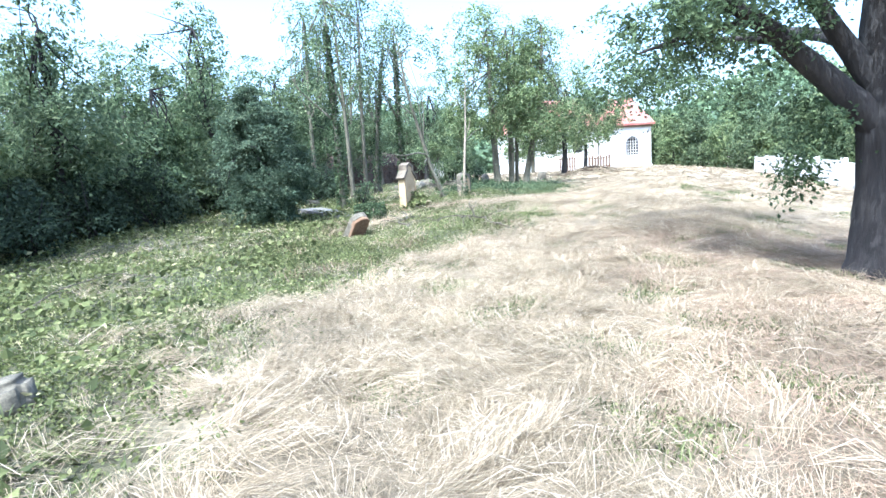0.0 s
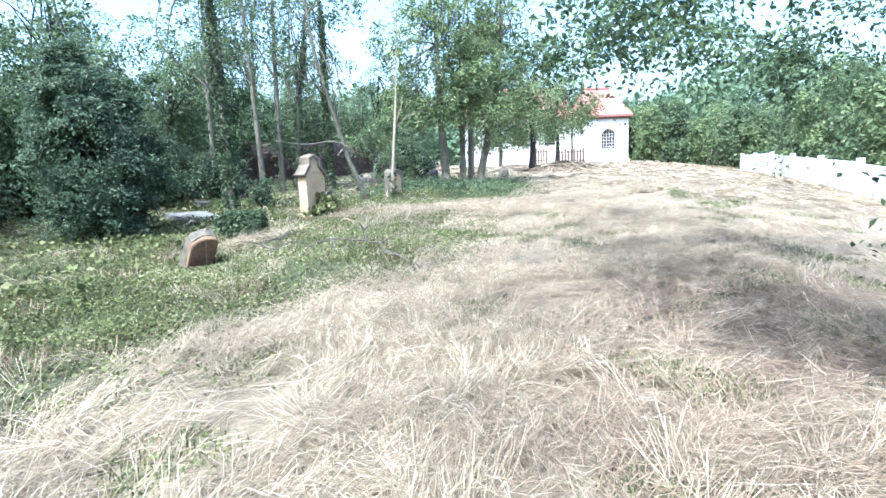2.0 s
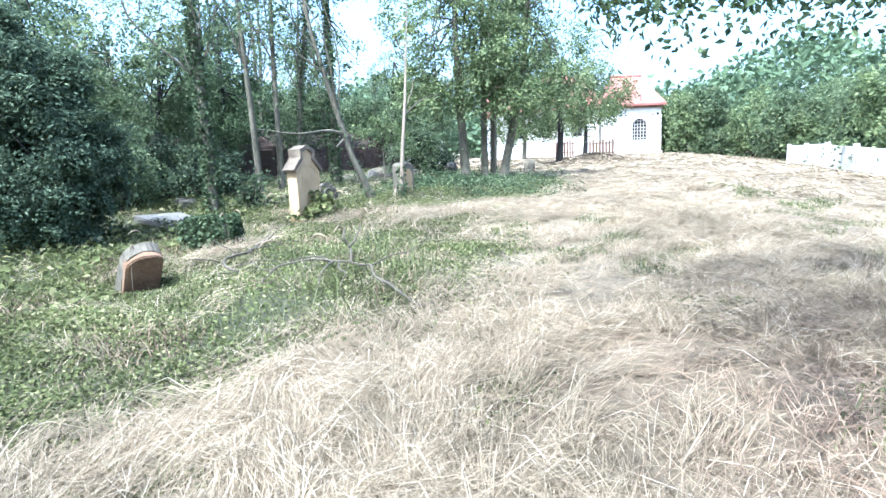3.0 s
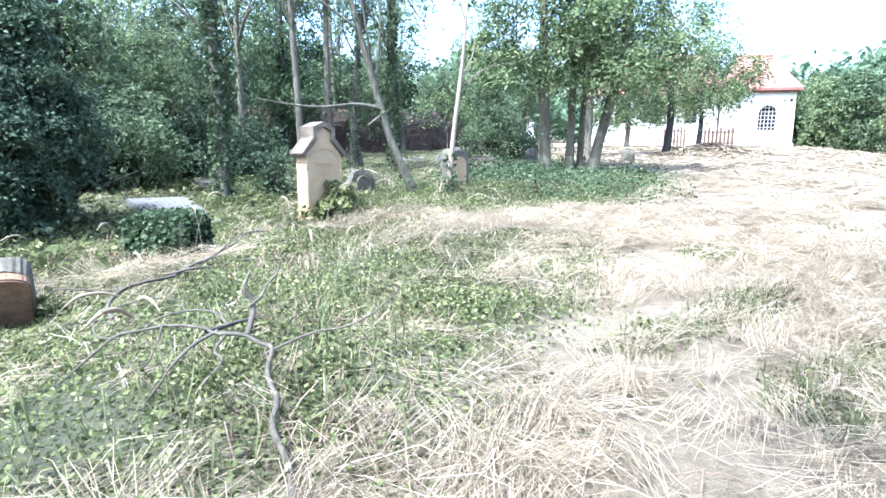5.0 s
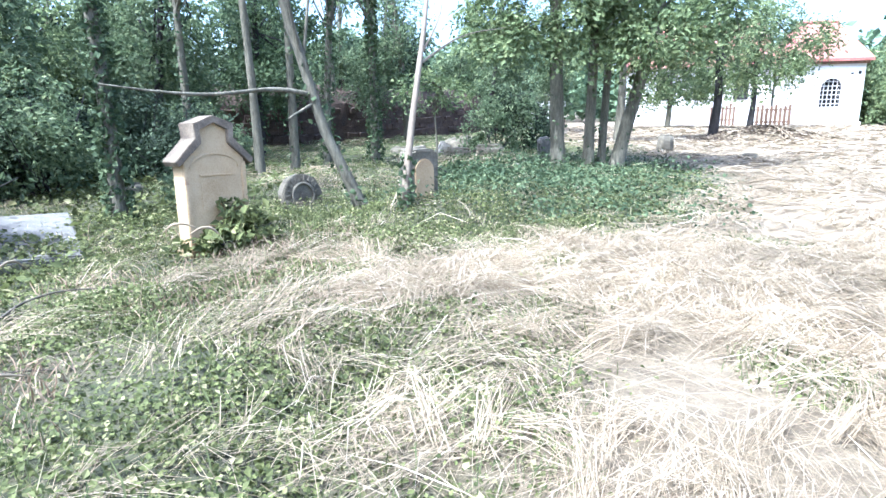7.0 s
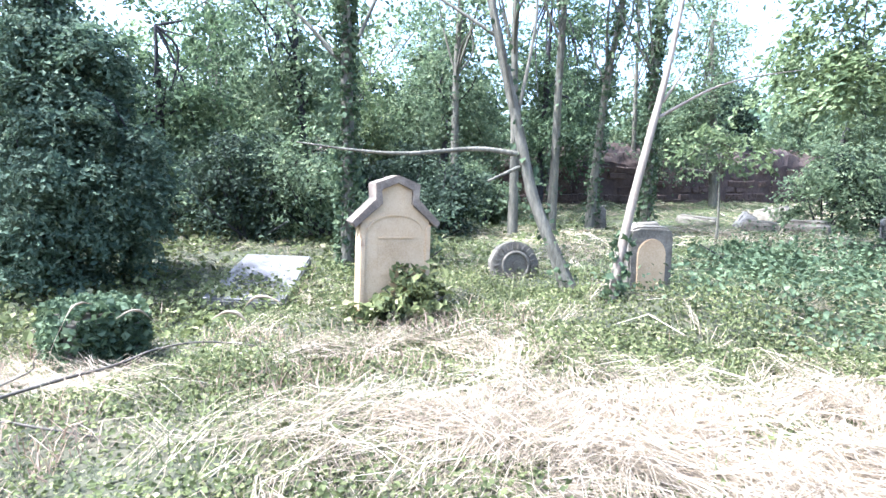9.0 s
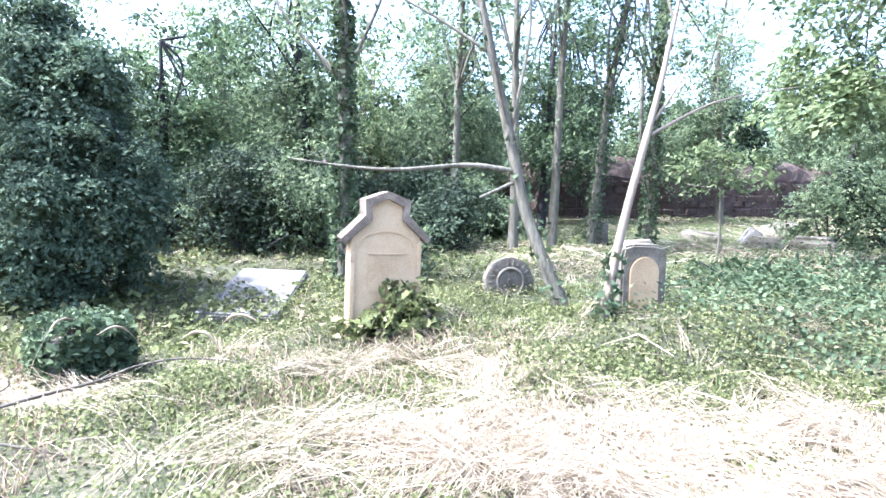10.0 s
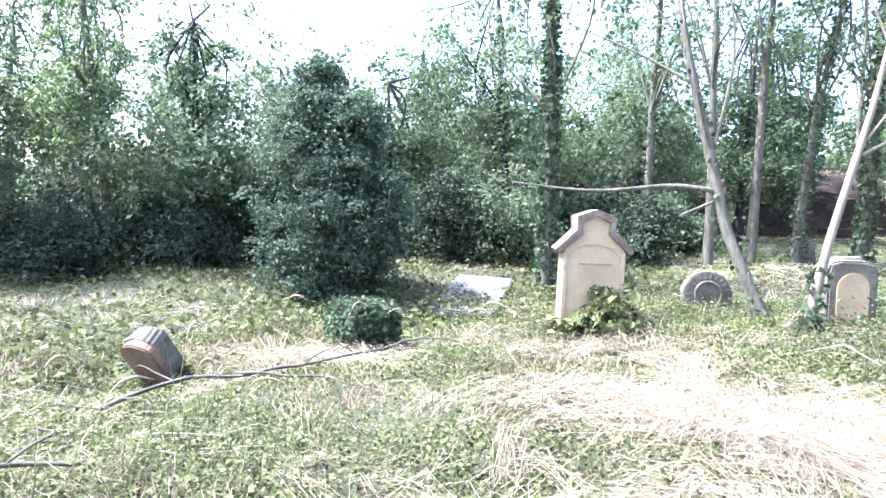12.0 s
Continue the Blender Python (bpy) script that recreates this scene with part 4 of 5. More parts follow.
def rect_match(inner, x0, x1, z0, z1):
    """Points on a rectangle's outline in the directions of the inner points."""
    cx, cz = sum(p[0] for p in inner) / len(inner), sum(p[1] for p in inner) / len(inner)
    out = []
    for x, z in inner:
        dx, dz = x - cx, z - cz
        s = min(((x1 - cx) / dx if dx > 0 else (x0 - cx) / dx) if abs(dx) > 1e-6 else 1e9, ((z1 - cz) / dz if dz > 0 else (z0 - cz) / dz) if abs(dz) > 1e-6 else 1e9)
        out.append([cx + dx * s, cz + dz * s])
    for corner in ((x0, z0), (x1, z0), (x1, z1), (x0, z1)):
        k = min(range(len(out)), key=lambda i: (out[i][0] - corner[0]) ** 2 + (out[i][1] - corner[1]) ** 2)
        out[k] = list(corner)
    return out


def build_chapel():
    z0, ze = 0.55, 4.2
    ch = thing("chapel", (0, 0, 0), "small whitewashed chapel with red tiled roof and arched barred window", "chapel")
    inner = arch_loop(15.17, 1.88, 1.02, 1.46)
    outer = rect_match(inner, 13.5, 16.65, z0, ze)
    mk = lambda pts, y: [(x, y, z) for x, z in pts]
    part("front_wall", loops_solid((mk(outer, 47.0), mk(inner, 47.0)), (mk(outer, 47.4), mk(inner, 47.4)), M_PLASTER, "front_wall"), ch)
    for x in (13.5, 16.25):
        box_part("side_wall", (x, x + 0.4, 47.4, 53.0, z0, ze), M_PLASTER, ch)
    box_part("rear_wall", (13.5, 16.65, 53.0, 53.4, z0, ze), M_PLASTER, ch)
    box_part("plinth", (13.42, 16.73, 46.93, 46.997, z0 - 0.1, 1.1), M_PLASTER, ch, "scuffed grey-white plinth")
    win = part("window", bm_mesh("window", ring_frame(15.17, 47.22), M_IRON), ch, "arched window with pale iron lattice")
    for k in range(4):
        x = 15.17 - 0.51 + 1.02 * (k + 1) / 5
        top = 1.88 + 0.95 + math.sqrt(max(0.51 ** 2 - (x - 15.17) ** 2, 0))
        box_part("bar", (x - 0.018, x + 0.018, 47.15, 47.18, 1.88, top), M_CONCRETE, win)
    for k in range(6):
        z = 1.88 + 1.46 * (k + 0.7) / 6.4
        hw = 0.5 if z < 2.83 else math.sqrt(max(0.5 ** 2 - (z - 2.83) ** 2, 0.02))
        box_part("bar", (15.17 - hw, 15.17 + hw, 47.12, 47.148, z - 0.018, z + 0.018), M_CONCRETE, win)
    # flat dark panel gives the room's shade by colour
    box_part("room_shade_panel", (14.5, 15.85, 47.9, 48.0, 1.6, 3.6), M_DARK, ch, "dark panel painted as the unlit room behind the window")
    bm = bmesh.new()
    e = [bm.verts.new(p) for p in ((13.25, 46.72, ze - 0.02), (16.9, 46.72, ze - 0.02), (16.9, 53.6, ze - 0.02), (13.25, 53.6, ze - 0.02))]
    e2 = [bm.verts.new((v.co.x, v.co.y, ze + 0.12)) for v in e]
    a, b = bm.verts.new((14.15, 50.2, 6.5)), bm.verts.new((16.2, 50.2, 6.5))
    for f in ((e[0], e[1], e2[1], e2[0]), (e[1], e[2], e2[2], e2[1]), (e[2], e[3], e2[3], e2[2]), (e[3], e[0], e2[0], e2[3]), (e2[0], e2[1], b, a), (e2[2], e2[3], a, b), (e2[1], e2[2], b), (e2[3], e2[0], a), (e[3], e[2], e[1], e[0])):
        bm.faces.new(f)
    roof = part("roof", bm_mesh("roof", bm, M_ROOF), ch, "faded red tiled hipped roof")
    v, f = tube([a_b for a_b in ((14.1, 50.2, 6.52), (15.2, 50.2, 6.53), (16.25, 50.2, 6.52))], [0.11, 0.11, 0.11], 8)
    part("ridge", np_mesh("ridge", v, f, M_ROOF, True), roof)
    box_part("eave_board", (13.4, 16.75, 46.84, 46.92, ze - 0.16, ze - 0.025), M_WOOD, ch, "dark timber eave board")
    # dark plates on the wall face, shade of holes put in as colour
    for x in (13.85, 14.2, 16.05, 16.4):
        box_part("wall_hole", (x - 0.07, x + 0.07, 46.985, 46.998, 3.52, 3.68 if x > 16.2 else 3.6), M_DARK, ch, "small dark plate painted as a shaded hole beneath the eave")
    # the long wing behind
    box_part("wing_wall", (5.4, 13.3, 50.5, 57.5, 0.5, 4.3), M_PLASTER, ch, "long white wing wall")
    bm = bmesh.new()
    w = [bm.verts.new(p) for p in ((5.1, 50.1, 4.3), (13.45, 50.1, 4.3), (13.45, 57.9, 4.3), (5.1, 57.9, 4.3), (5.1, 54, 7.2), (13.45, 54, 7.2))]
    for f in ((0, 1, 5, 4), (2, 3, 4, 5), (0, 4, 3), (1, 2, 5), (3, 2, 1, 0)):
        bm.faces.new([w[i] for i in f])
    part("wing_roof", bm_mesh("wing_roof", bm, M_ROOF), ch, "faded red tiled pitched roof")
    for x in (7.2, 9.4, 11.6):
        box_part("wing_window", (x - 0.4, x + 0.4, 50.46, 50.497, 2.4, 3.9), M_DARK, ch, "dark tall window")
    return ch


def ring_frame(cx, y):
    """A slim arched frame that sits in the opening."""
    bm = bmesh.new()
    o, i = arch_loop(cx, 1.88, 1.019, 1.459), arch_loop(cx, 1.93, 0.93, 1.36)
    rings = [[bm.verts.new((x, yy, z)) for x, z in p] for p, yy in ((o, y), (i, y), (i, y + 0.06), (o, y + 0.06))]
    n = len(o)
    for a, b in zip(rings, rings[1:] + rings[:1]):
        for k in range(n):
            bm.faces.new((a[k], a[(k + 1) % n], b[(k + 1) % n], b[k]))
    return bm


build_chapel()


def build_fence(x0, x1, y, n, h, label):
    fe = thing("slat_fence", on((x0 + x1) / 2, y), label, "fence")
    w = (x1 - x0) / n
    for k in range(n):
        a = -(x1 - x0) / 2 + k * w
        box_part("slat", (a + w * 0.2, a + w * 0.8, -0.02, 0.02, 0, h * (0.93 + 0.07 * ((k * 7) % 3))), M_WOOD, fe, bevel=0.006)
    for z in (0.25 * h, 0.8 * h):
        box_part("rail", (-(x1 - x0) / 2, (x1 - x0) / 2, 0.022, 0.06, z, z + 0.08), M_WOOD, fe)


build_fence(11.3, 13.3, 46.6, 9, 1.15, "dark brown timber slat fence beside the chapel")
build_fence(9.6, 11.0, 48.6, 7, 1.15, "dark weathered timber slat fence by the wing")


def build_boundary_wall():
    wl = thing("boundary_wall", (0, 0, 0), "low pale concrete boundary wall of panels and posts", "wall", kind="structure")
    pts = [(19.9, 37.4), (18.7, 34.0), (17.5, 30.6), (16.3, 27.2), (15.1, 23.8), (13.9, 20.4), (12.9, 17.0)]
    for (xa, ya), (xb, yb) in zip(pts, pts[1:]):
        L = math.hypot(xb - xa, yb - ya)
        panel = box_part("panel", (0.0, L, -0.06, 0.06, -0.3, 0.95), M_CONCRETE, wl, bevel=0.01)
        panel.location = (xa, ya, (gz(xa, ya) + gz(xb, yb)) / 2)
        panel.rotation_euler = (0, math.asin(max(-0.3, min(0.3, (gz(xa, ya) - gz(xb, yb)) / L))), math.atan2(yb - ya, xb - xa))
        post = box_part("post", (-0.09, 0.09, -0.09, 0.09, -0.3, 1.05), M_CONCRETE, wl, bevel=0.012)
        post.location = on(xa, ya)
        post.rotation_euler = (0, 0, math.atan2(yb - ya, xb - xa))


build_boundary_wall()


# ---- the stone bank behind the graves ----
def build_bank():
    rng = np.random.default_rng(8)
    bk = thing("retaining_wall", (0, 0, 0), "old brown stone retaining wall in shade behind the graves", "wall", kind="structure")
    pts = np.array([(-15, 22.5), (-11.5, 24.5), (-8.5, 26.5), (-6.3, 29.0), (-4.4, 33.0), (-3.0, 37.0), (-1.4, 41.0), (1.5, 45.0)])
    t, tt = np.linspace(0, 1, len(pts)), np.linspace(0, 1, 90)
    px, py = np.interp(tt, t, pts[:, 0]), np.interp(tt, t, pts[:, 1])
    rows = []
    for h, back in ((-0.2, 0), (0.4, 0.04), (0.9, 0.1), (1.4, 0.16), (1.75, 0.4), (2.0, 1.4), (2.2, 4.0)):
        rows.append(np.stack([px - back * 0.8 + rng.normal(0, 0.03, 90), py + back * 0.5 + rng.normal(0, 0.03, 90), ground_z(px, py) + h + rng.normal(0, 0.05, 90)], 1))
    v = np.concatenate(rows)
    i = (np.arange(6)[:, None] * 90 + np.arange(89)[None]).ravel()
    part("bank_face", np_mesh("bank_face", v, np.stack([i, i + 1, i + 91, i + 90], 1), M_BANK), bk)
    stone = []
    for k in range(4):
        bm = bmesh.new()
        bmesh.ops.create_cube(bm, size=1)
        for vv in bm.verts:
            vv.co = Vector((vv.co.x * 0.42, vv.co.y * 0.2, vv.co.z * 0.2)) + Vector(rng.normal(0, 0.02, 3))
        bmesh.ops.bevel(bm, geom=bm.edges[:], offset=0.02, segments=1, affect="EDGES")
        stone.append(bm_mesh("stone", bm, M_BANK))
    for k in range(260):
        u = rng.uniform(0.2, 0.97)
        x, y = np.interp(u, tt, px), np.interp(u, tt, py)
        dx, dy = np.interp(u + 0.01, tt, px) - x, np.interp(u + 0.01, tt, py) - y
        row = k % 6
        ob = part("stone", stone[k % 4], bk)
        ob.location = (x - 0.07 - 0.025 * row, y + 0.05, gz(x, y) + 0.1 + 0.22 * row)
        ob.rotation_euler = (rng.normal(0, 0.05), rng.normal(0, 0.05), math.atan2(dy, dx) + rng.normal(0, 0.05))
    return bk


build_bank()
for k, (x, y) in enumerate([(-13, 25.5), (-10.4, 27.2), (-8.4, 29.6), (-6.6, 32.6), (-5.2, 36.2), (-3.6, 40.0), (-2.0, 44.0), (-9.6, 33.0), (-7.6, 38.0), (-5.0, 43.0), (-12.6, 30.0)]):
    bush("bank_bush", "dense green bush on the bank's top, some coloured dark for shade", (x, y, gz(x, y) + 1.7), [((0, 0, 0.6), (1.6, 1.6, 0.9), 60), ((0.3, 0, 1.8), (1.4, 1.4, 0.9), 50)], M_WOOD_LEAF if k % 2 else M_SHADED_LEAF, 0.17, 30, 0.22, 300 + k, "bushes on the bank")


def build_hut():
    hut = thing("stone_hut", on(0.3, 42.0), "low stone hut with a dark panel painted as the doorway's shade in the bank", "hut")
    box_part("wall", (-1.2, -0.25, 0, 0.5, -0.1, 1.25), M_CONCRETE, hut, bevel=0.02)
    box_part("wall", (0.45, 1.2, 0, 0.5, -0.1, 1.25), M_CONCRETE, hut, bevel=0.02)
    box_part("lintel", (-1.3, 1.3, -0.03, 0.9, 1.25, 1.5), M_CONCRETE, hut, bevel=0.03)
    # dark panel closes the opening, its shade is painted
    box_part("doorway", (-0.25, 0.45, 0.3, 0.4, -0.1, 1.25), M_DARK, hut, "dark panel painted as the doorway's shade")


build_hut()


# ---- graves ----
def outline_solid(name, pts, y0, y1, material, bevel=0.01, jitter=0.0, seed=0, cuts=0):
    """An outline in x and z given depth along y."""
    bm = bmesh.new()
    f = bm.faces.new([bm.verts.new((x, y0, z)) for x, z in pts])
    ex = bmesh.ops.extrude_face_region(bm, geom=[f])
    bmesh.ops.translate(bm, vec=(0, y1 - y0, 0), verts=[g for g in ex["geom"] if isinstance(g, bmesh.types.BMVert)])
    if bevel:
        bmesh.ops.bevel(bm, geom=bm.edges[:], offset=bevel, segments=2, affect="EDGES")
    if cuts:
        bmesh.ops.triangulate(bm, faces=bm.faces[:])
        bmesh.ops.subdivide_edges(bm, edges=[e for e in bm.edges if e.calc_length() > 0.06], cuts=cuts)
    if jitter:
        for v in bm.verts:
            v.co += noise.noise_vector(v.co * 5 + Vector((seed, 0, 0))) * jitter
    return bm_mesh(name, bm, material)


def rough_mesh(name, dims, material, seed, taper=0.9, edge=0.18):
    bm = bmesh.new()
    bmesh.ops.create_cube(bm, size=1)
    for v in bm.verts:
        k = taper if v.co.z > 0 else 1
        v.co = Vector((v.co.x * dims[0] * k, v.co.y * dims[1] * k, (v.co.z + 0.5) * dims[2]))
    bmesh.ops.bevel(bm, geom=bm.edges[:], offset=min(dims) * edge, segments=3, affect="EDGES")
    bmesh.ops.subdivide_edges(bm, edges=bm.edges[:], cuts=2, use_grid_fill=True)
    for v in bm.verts:
        v.co += noise.noise_vector(v.co * 4 + Vector((seed * 3.1, 0, 0))) * min(dims) * 0.13 + noise.noise_vector(v.co * 13 + Vector((seed, 5, 0))) * min(dims) * 0.04
    return bm_mesh(name, bm, material, True)


def build_headstone():
    hs = thing("headstone", on(-1.02, 16.42, -0.06), "tall pale sandstone headstone with stepped gabled cap", "gravestone")
    hs.rotation_euler = (radians(-1.5), radians(1.5), math.atan2(0.914, 0.397))
    body = [(-0.325, 0), (0.325, 0), (0.325, 0.93), (0.16, 1.09), (0.155, 1.22), (0, 1.29), (-0.155, 1.22), (-0.16, 1.09), (-0.325, 0.93)]
    part("body", outline_solid("body", body, -0.09, 0.09, M_SANDSTONE, 0.008, 0.006, 1), hs)
    # raised border round a sunken panel
    part("side_moulding", outline_solid("side_moulding", [(-0.335, 0.05), (-0.285, 0.05), (-0.285, 0.86), (-0.335, 0.9)], -0.105, 0.1, M_SANDSTONE, 0.008, 0.004, 2), hs)
    part("side_moulding", outline_solid("side_moulding", [(0.285, 0.05), (0.335, 0.05), (0.335, 0.9), (0.285, 0.86)], -0.105, 0.1, M_SANDSTONE, 0.008, 0.004, 3), hs)
    top = [(-0.42, 0.915), (-0.205, 1.125), (-0.215, 1.265), (0, 1.345), (0.215, 1.265), (0.205, 1.125), (0.42, 0.915)]
    low = [(-0.385, 0.865), (-0.14, 1.08), (-0.15, 1.205), (0, 1.272), (0.15, 1.205), (0.14, 1.08), (0.385, 0.865)]
    part("cap", outline_solid("cap", low + top[::-1], -0.13, 0.13, M_CAPSTONE, 0.006, 0.005, 4), hs, "darker weathered gabled cap")
    arc = [(0.27 * math.cos(a), 0.84 + 0.15 * math.sin(a)) for a in np.linspace(0, math.pi, 15)]
    arc2 = [(0.25 * math.cos(a), 0.84 + 0.13 * math.sin(a)) for a in np.linspace(math.pi, 0, 15)]
    part("arch_moulding", outline_solid("arch_moulding", arc + arc2, -0.1, -0.085, M_SANDSTONE, 0.003), hs)
    part("panel", outline_solid("panel", [(-0.17, 0.42), (0.17, 0.42), (0.17, 0.77), (-0.17, 0.77)], -0.094, -0.08, M_SANDSTONE, 0.004, 0.002, 5), hs, "worn inscription panel")
    part("panel_edge", outline_solid("panel_edge", [(-0.175, 0.765), (0.175, 0.765), (0.175, 0.78), (-0.175, 0.78)], -0.104, -0.085, M_SANDSTONE, 0.003), hs)
    for k in range(6):
        z = 0.72 - k * 0.05
        w = 0.13 - 0.012 * ((k * 5) % 4)
        part("worn_line", outline_solid("worn_line", [(-w, z), (w, z), (w, z + 0.012), (-w, z + 0.012)], -0.0955, -0.09, M_SANDSTONE, 0.001), hs)
    part("foot", outline_solid("foot", [(-0.36, -0.1), (0.36, -0.1), (0.36, 0.08), (-0.36, 0.08)], -0.13, 0.13, M_SANDSTONE, 0.02, 0.01, 6), hs)
    return hs


build_headstone()
bush("ivy_clump", "broad-leaved ivy growing at the headstone's foot", on(-0.72, 16.4), [((0, 0, 0.14), (0.34, 0.42, 0.18), 44), ((-0.1, 0.12, 0.34), (0.16, 0.24, 0.14), 16), ((-0.25, -0.3, 0.1), (0.25, 0.25, 0.1), 14)], M_GROUND_LEAF, 0.10, 13, 0.06, 330)


def build_disc_stone():
    ds = thing("disc_gravestone", on(-1.0, 18.25, -0.1), "round sunken grey gravestone with carved wreath ring", "gravestone")
    ds.rotation_euler = (radians(-6), radians(3), math.atan2(0.85, 0.52))
    circ = [(0.29 * math.cos(a) * (1 + 0.03 * math.sin(9 * a)), 0.22 + 0.29 * math.sin(a)) for a in np.linspace(0, 2 * math.pi, 40, endpoint=False)]
    part("body", outline_solid("body", circ, -0.07, 0.07, M_GREYSTONE, 0.012, 0.012, 7), ds)
    a = np.linspace(0, 2 * np.pi, 41)
    v, f = tube(np.stack([0.155 * np.cos(a), np.full(41, -0.075), 0.23 + 0.155 * np.sin(a)], 1), np.full(41, 0.02), 8)
    part("ring", np_mesh("ring", v, f, M_GREYSTONE, True), ds)
    for k in range(22):
        b = 2 * math.pi * k / 22
        leafm = outline_solid("wreath_leaf", [(0.19 * math.cos(b - 0.09), 0.23 + 0.19 * math.sin(b - 0.09)), (0.265 * math.cos(b + 0.05), 0.23 + 0.265 * math.sin(b + 0.05)), (0.19 * math.cos(b + 0.09), 0.23 + 0.19 * math.sin(b + 0.09))], -0.085, -0.06, M_GREYSTONE, 0.004)
        part("wreath_leaf", leafm, ds)
    part("boss", outline_solid("boss", [(0.05 * math.cos(t), 0.23 + 0.05 * math.sin(t)) for t in np.linspace(0, 6.0, 12)], -0.085, -0.06, M_GREYSTONE, 0.008), ds)


build_disc_stone()


def build_small_headstone():
    st = thing("small_headstone", on(0.62, 18.2, -0.13), "weathered brown headstone with round-headed panel, mossy top", "gravestone")
    st.rotation_euler = (radians(2), radians(-2), math.atan2(0.75, 0.66))
    out = [(-0.2, 0), (0.2, 0), (0.21, 0.62), (0.185, 0.69), (0.09, 0.72), (-0.1, 0.73), (-0.19, 0.7), (-0.21, 0.6)]
    part("body", outline_solid("body", out, -0.12, 0.12, M_GREYSTONE, 0.02, 0.015, 9), st)
    inn = [(0.135 * math.cos(a), 0.46 + 0.15 * math.sin(a)) for a in np.linspace(0, math.pi, 15)]
    part("panel", outline_solid("panel", [(-0.135, 0.04), (0.135, 0.04)] + inn, -0.133, -0.11, M_SANDSTONE, 0.006, 0.003, 10), st, "pale round-headed face")
    cap = part("moss_cap", rough_mesh("moss_cap", (0.44, 0.27, 0.15), M_GREYSTONE, 31, 0.7, 0.45), st, "dark mossy crust")
    cap.location = (0, 0, 0.6)


build_small_headstone()


def build_slab():
    sl = thing("grave_slab", on(-3.35, 16.4, -0.1), "tilted pale stone grave slab, weathered and part overgrown", "grave slab")
    sl.rotation_euler = (radians(2), radians(-6), math.atan2(0.66, -0.75))
    part("slab", outline_solid("slab", [(-1.05, 0.08), (0.8, 0.08), (0.8, 0.2), (-1.05, 0.2)], -0.43, 0.43, M_SLAB, 0.02, 0.015, 12), sl)
    part("kerb", outline_solid("kerb", [(-0.72, -0.25), (0.76, -0.25), (0.76, 0.08), (-0.72, 0.08)], -0.35, 0.35, M_GREYSTONE, 0.02, 0.01, 13), sl)
    rng = np.random.default_rng(77)
    c = np.stack([rng.uniform(-1.0, 0.4, 1500), rng.uniform(-0.5, 0.5, 1500), np.full(1500, 0.21) + rng.random(1500) * 0.05], 1)
    c = c[rng.random(1500) < np.clip(-c[:, 0] * 0.9 + c[:, 1] * 0.5, 0, 1)]
    part("creeper", leaf_mesh("creeper", c, 0.05, M_GROUND_LEAF, 0.6, 0.8, rng), sl, "creeper spreading over the slab")


build_slab()


def rough_block(name, label, place, dims, material, turn, tilt=(0, 0), seed=0, category="gravestone", taper=0.9):
    """A weathered upright block with rounded, chipped edges."""
    ob = new(name, rough_mesh(name, dims, material, seed, taper))
    ob.location = place
    ob.rotation_euler = (radians(tilt[0]), radians(tilt[1]), turn)
    return tagged(ob, label, category)


# the leaning stub by the hollow
ls = thing("leaning_headstone", on(-2.06, 12.42, -0.1), "short leaning headstone, reddish face and grey lichen top", "gravestone")
lean_up = Vector((0.27, -0.3, 0.57)).normalized()
lean_back = -(Vector((0.67, -0.74, 0)) - lean_up * lean_up.dot(Vector((0.67, -0.74, 0)))).normalized()
lean_side = lean_back.cross(lean_up)
ls.rotation_euler = Matrix((lean_side, lean_back, lean_up)).transposed().to_euler()
arch = [(0.19 * math.cos(a) + 0.02, 0.6 + 0.13 * math.sin(a) + 0.03 * math.cos(a)) for a in np.linspace(0, math.pi, 11)]
part("body", outline_solid("body", [(-0.19, 0), (0.18, 0)] + arch, -0.11, 0.0, M_REDSTONE, 0.012, 0.014, 21), ls)
hood = [(0.2 * math.cos(a) + 0.02, 0.6 + 0.16 * math.sin(a) + 0.03 * math.cos(a)) for a in np.linspace(0, math.pi, 11)]
part("lichen_back", outline_solid("lichen_back", [(-0.195, 0), (0.185, 0)] + hood, -0.07, 0.13, M_GREYSTONE, 0.03, 0.022, 22), ls, "grey lichen-crusted top and back")
bush("ivy_sprig", "small ivy growth at the leaning stone's foot", on(-1.8, 12.5), [((0, 0, 0.08), (0.28, 0.26, 0.12), 16)], M_GROUND_LEAF, 0.06, 16, 0.05, 331)

# the ivy-covered stone block
ivb = thing("ivy_covered_grave", on(-1.83, 14.15, -0.02), "square grave block smothered in dark ivy", "grave")
bm = bmesh.new()
box_bm(bm, -0.3, 0.3, -0.26, 0.26, 0, 0.38)
bmesh.ops.bevel(bm, geom=bm.edges[:], offset=0.04, segments=2, affect="EDGES")
part("block", bm_mesh("block", bm, M_GREYSTONE), ivb)
ri = np.random.default_rng(55)
q = ri.uniform(-1, 1, (5200, 3))
ax = np.argmax(np.abs(q), 1)
q[np.arange(5200), ax] = np.sign(q[np.arange(5200), ax])
q = q * ((0.36, 0.32, 0.24) * (1 + 0.06 * ri.normal(size=(5200, 1)))) * (1 - 0.14 * np.abs(q).sum(1, keepdims=True) / 3) + (0, 0, 0.26)
part("ivy", leaf_mesh("ivy", q[q[:, 2] > 0], 0.06, M_IVY, 0.15, 0.85, ri), ivb, "dense dark ivy leaves")

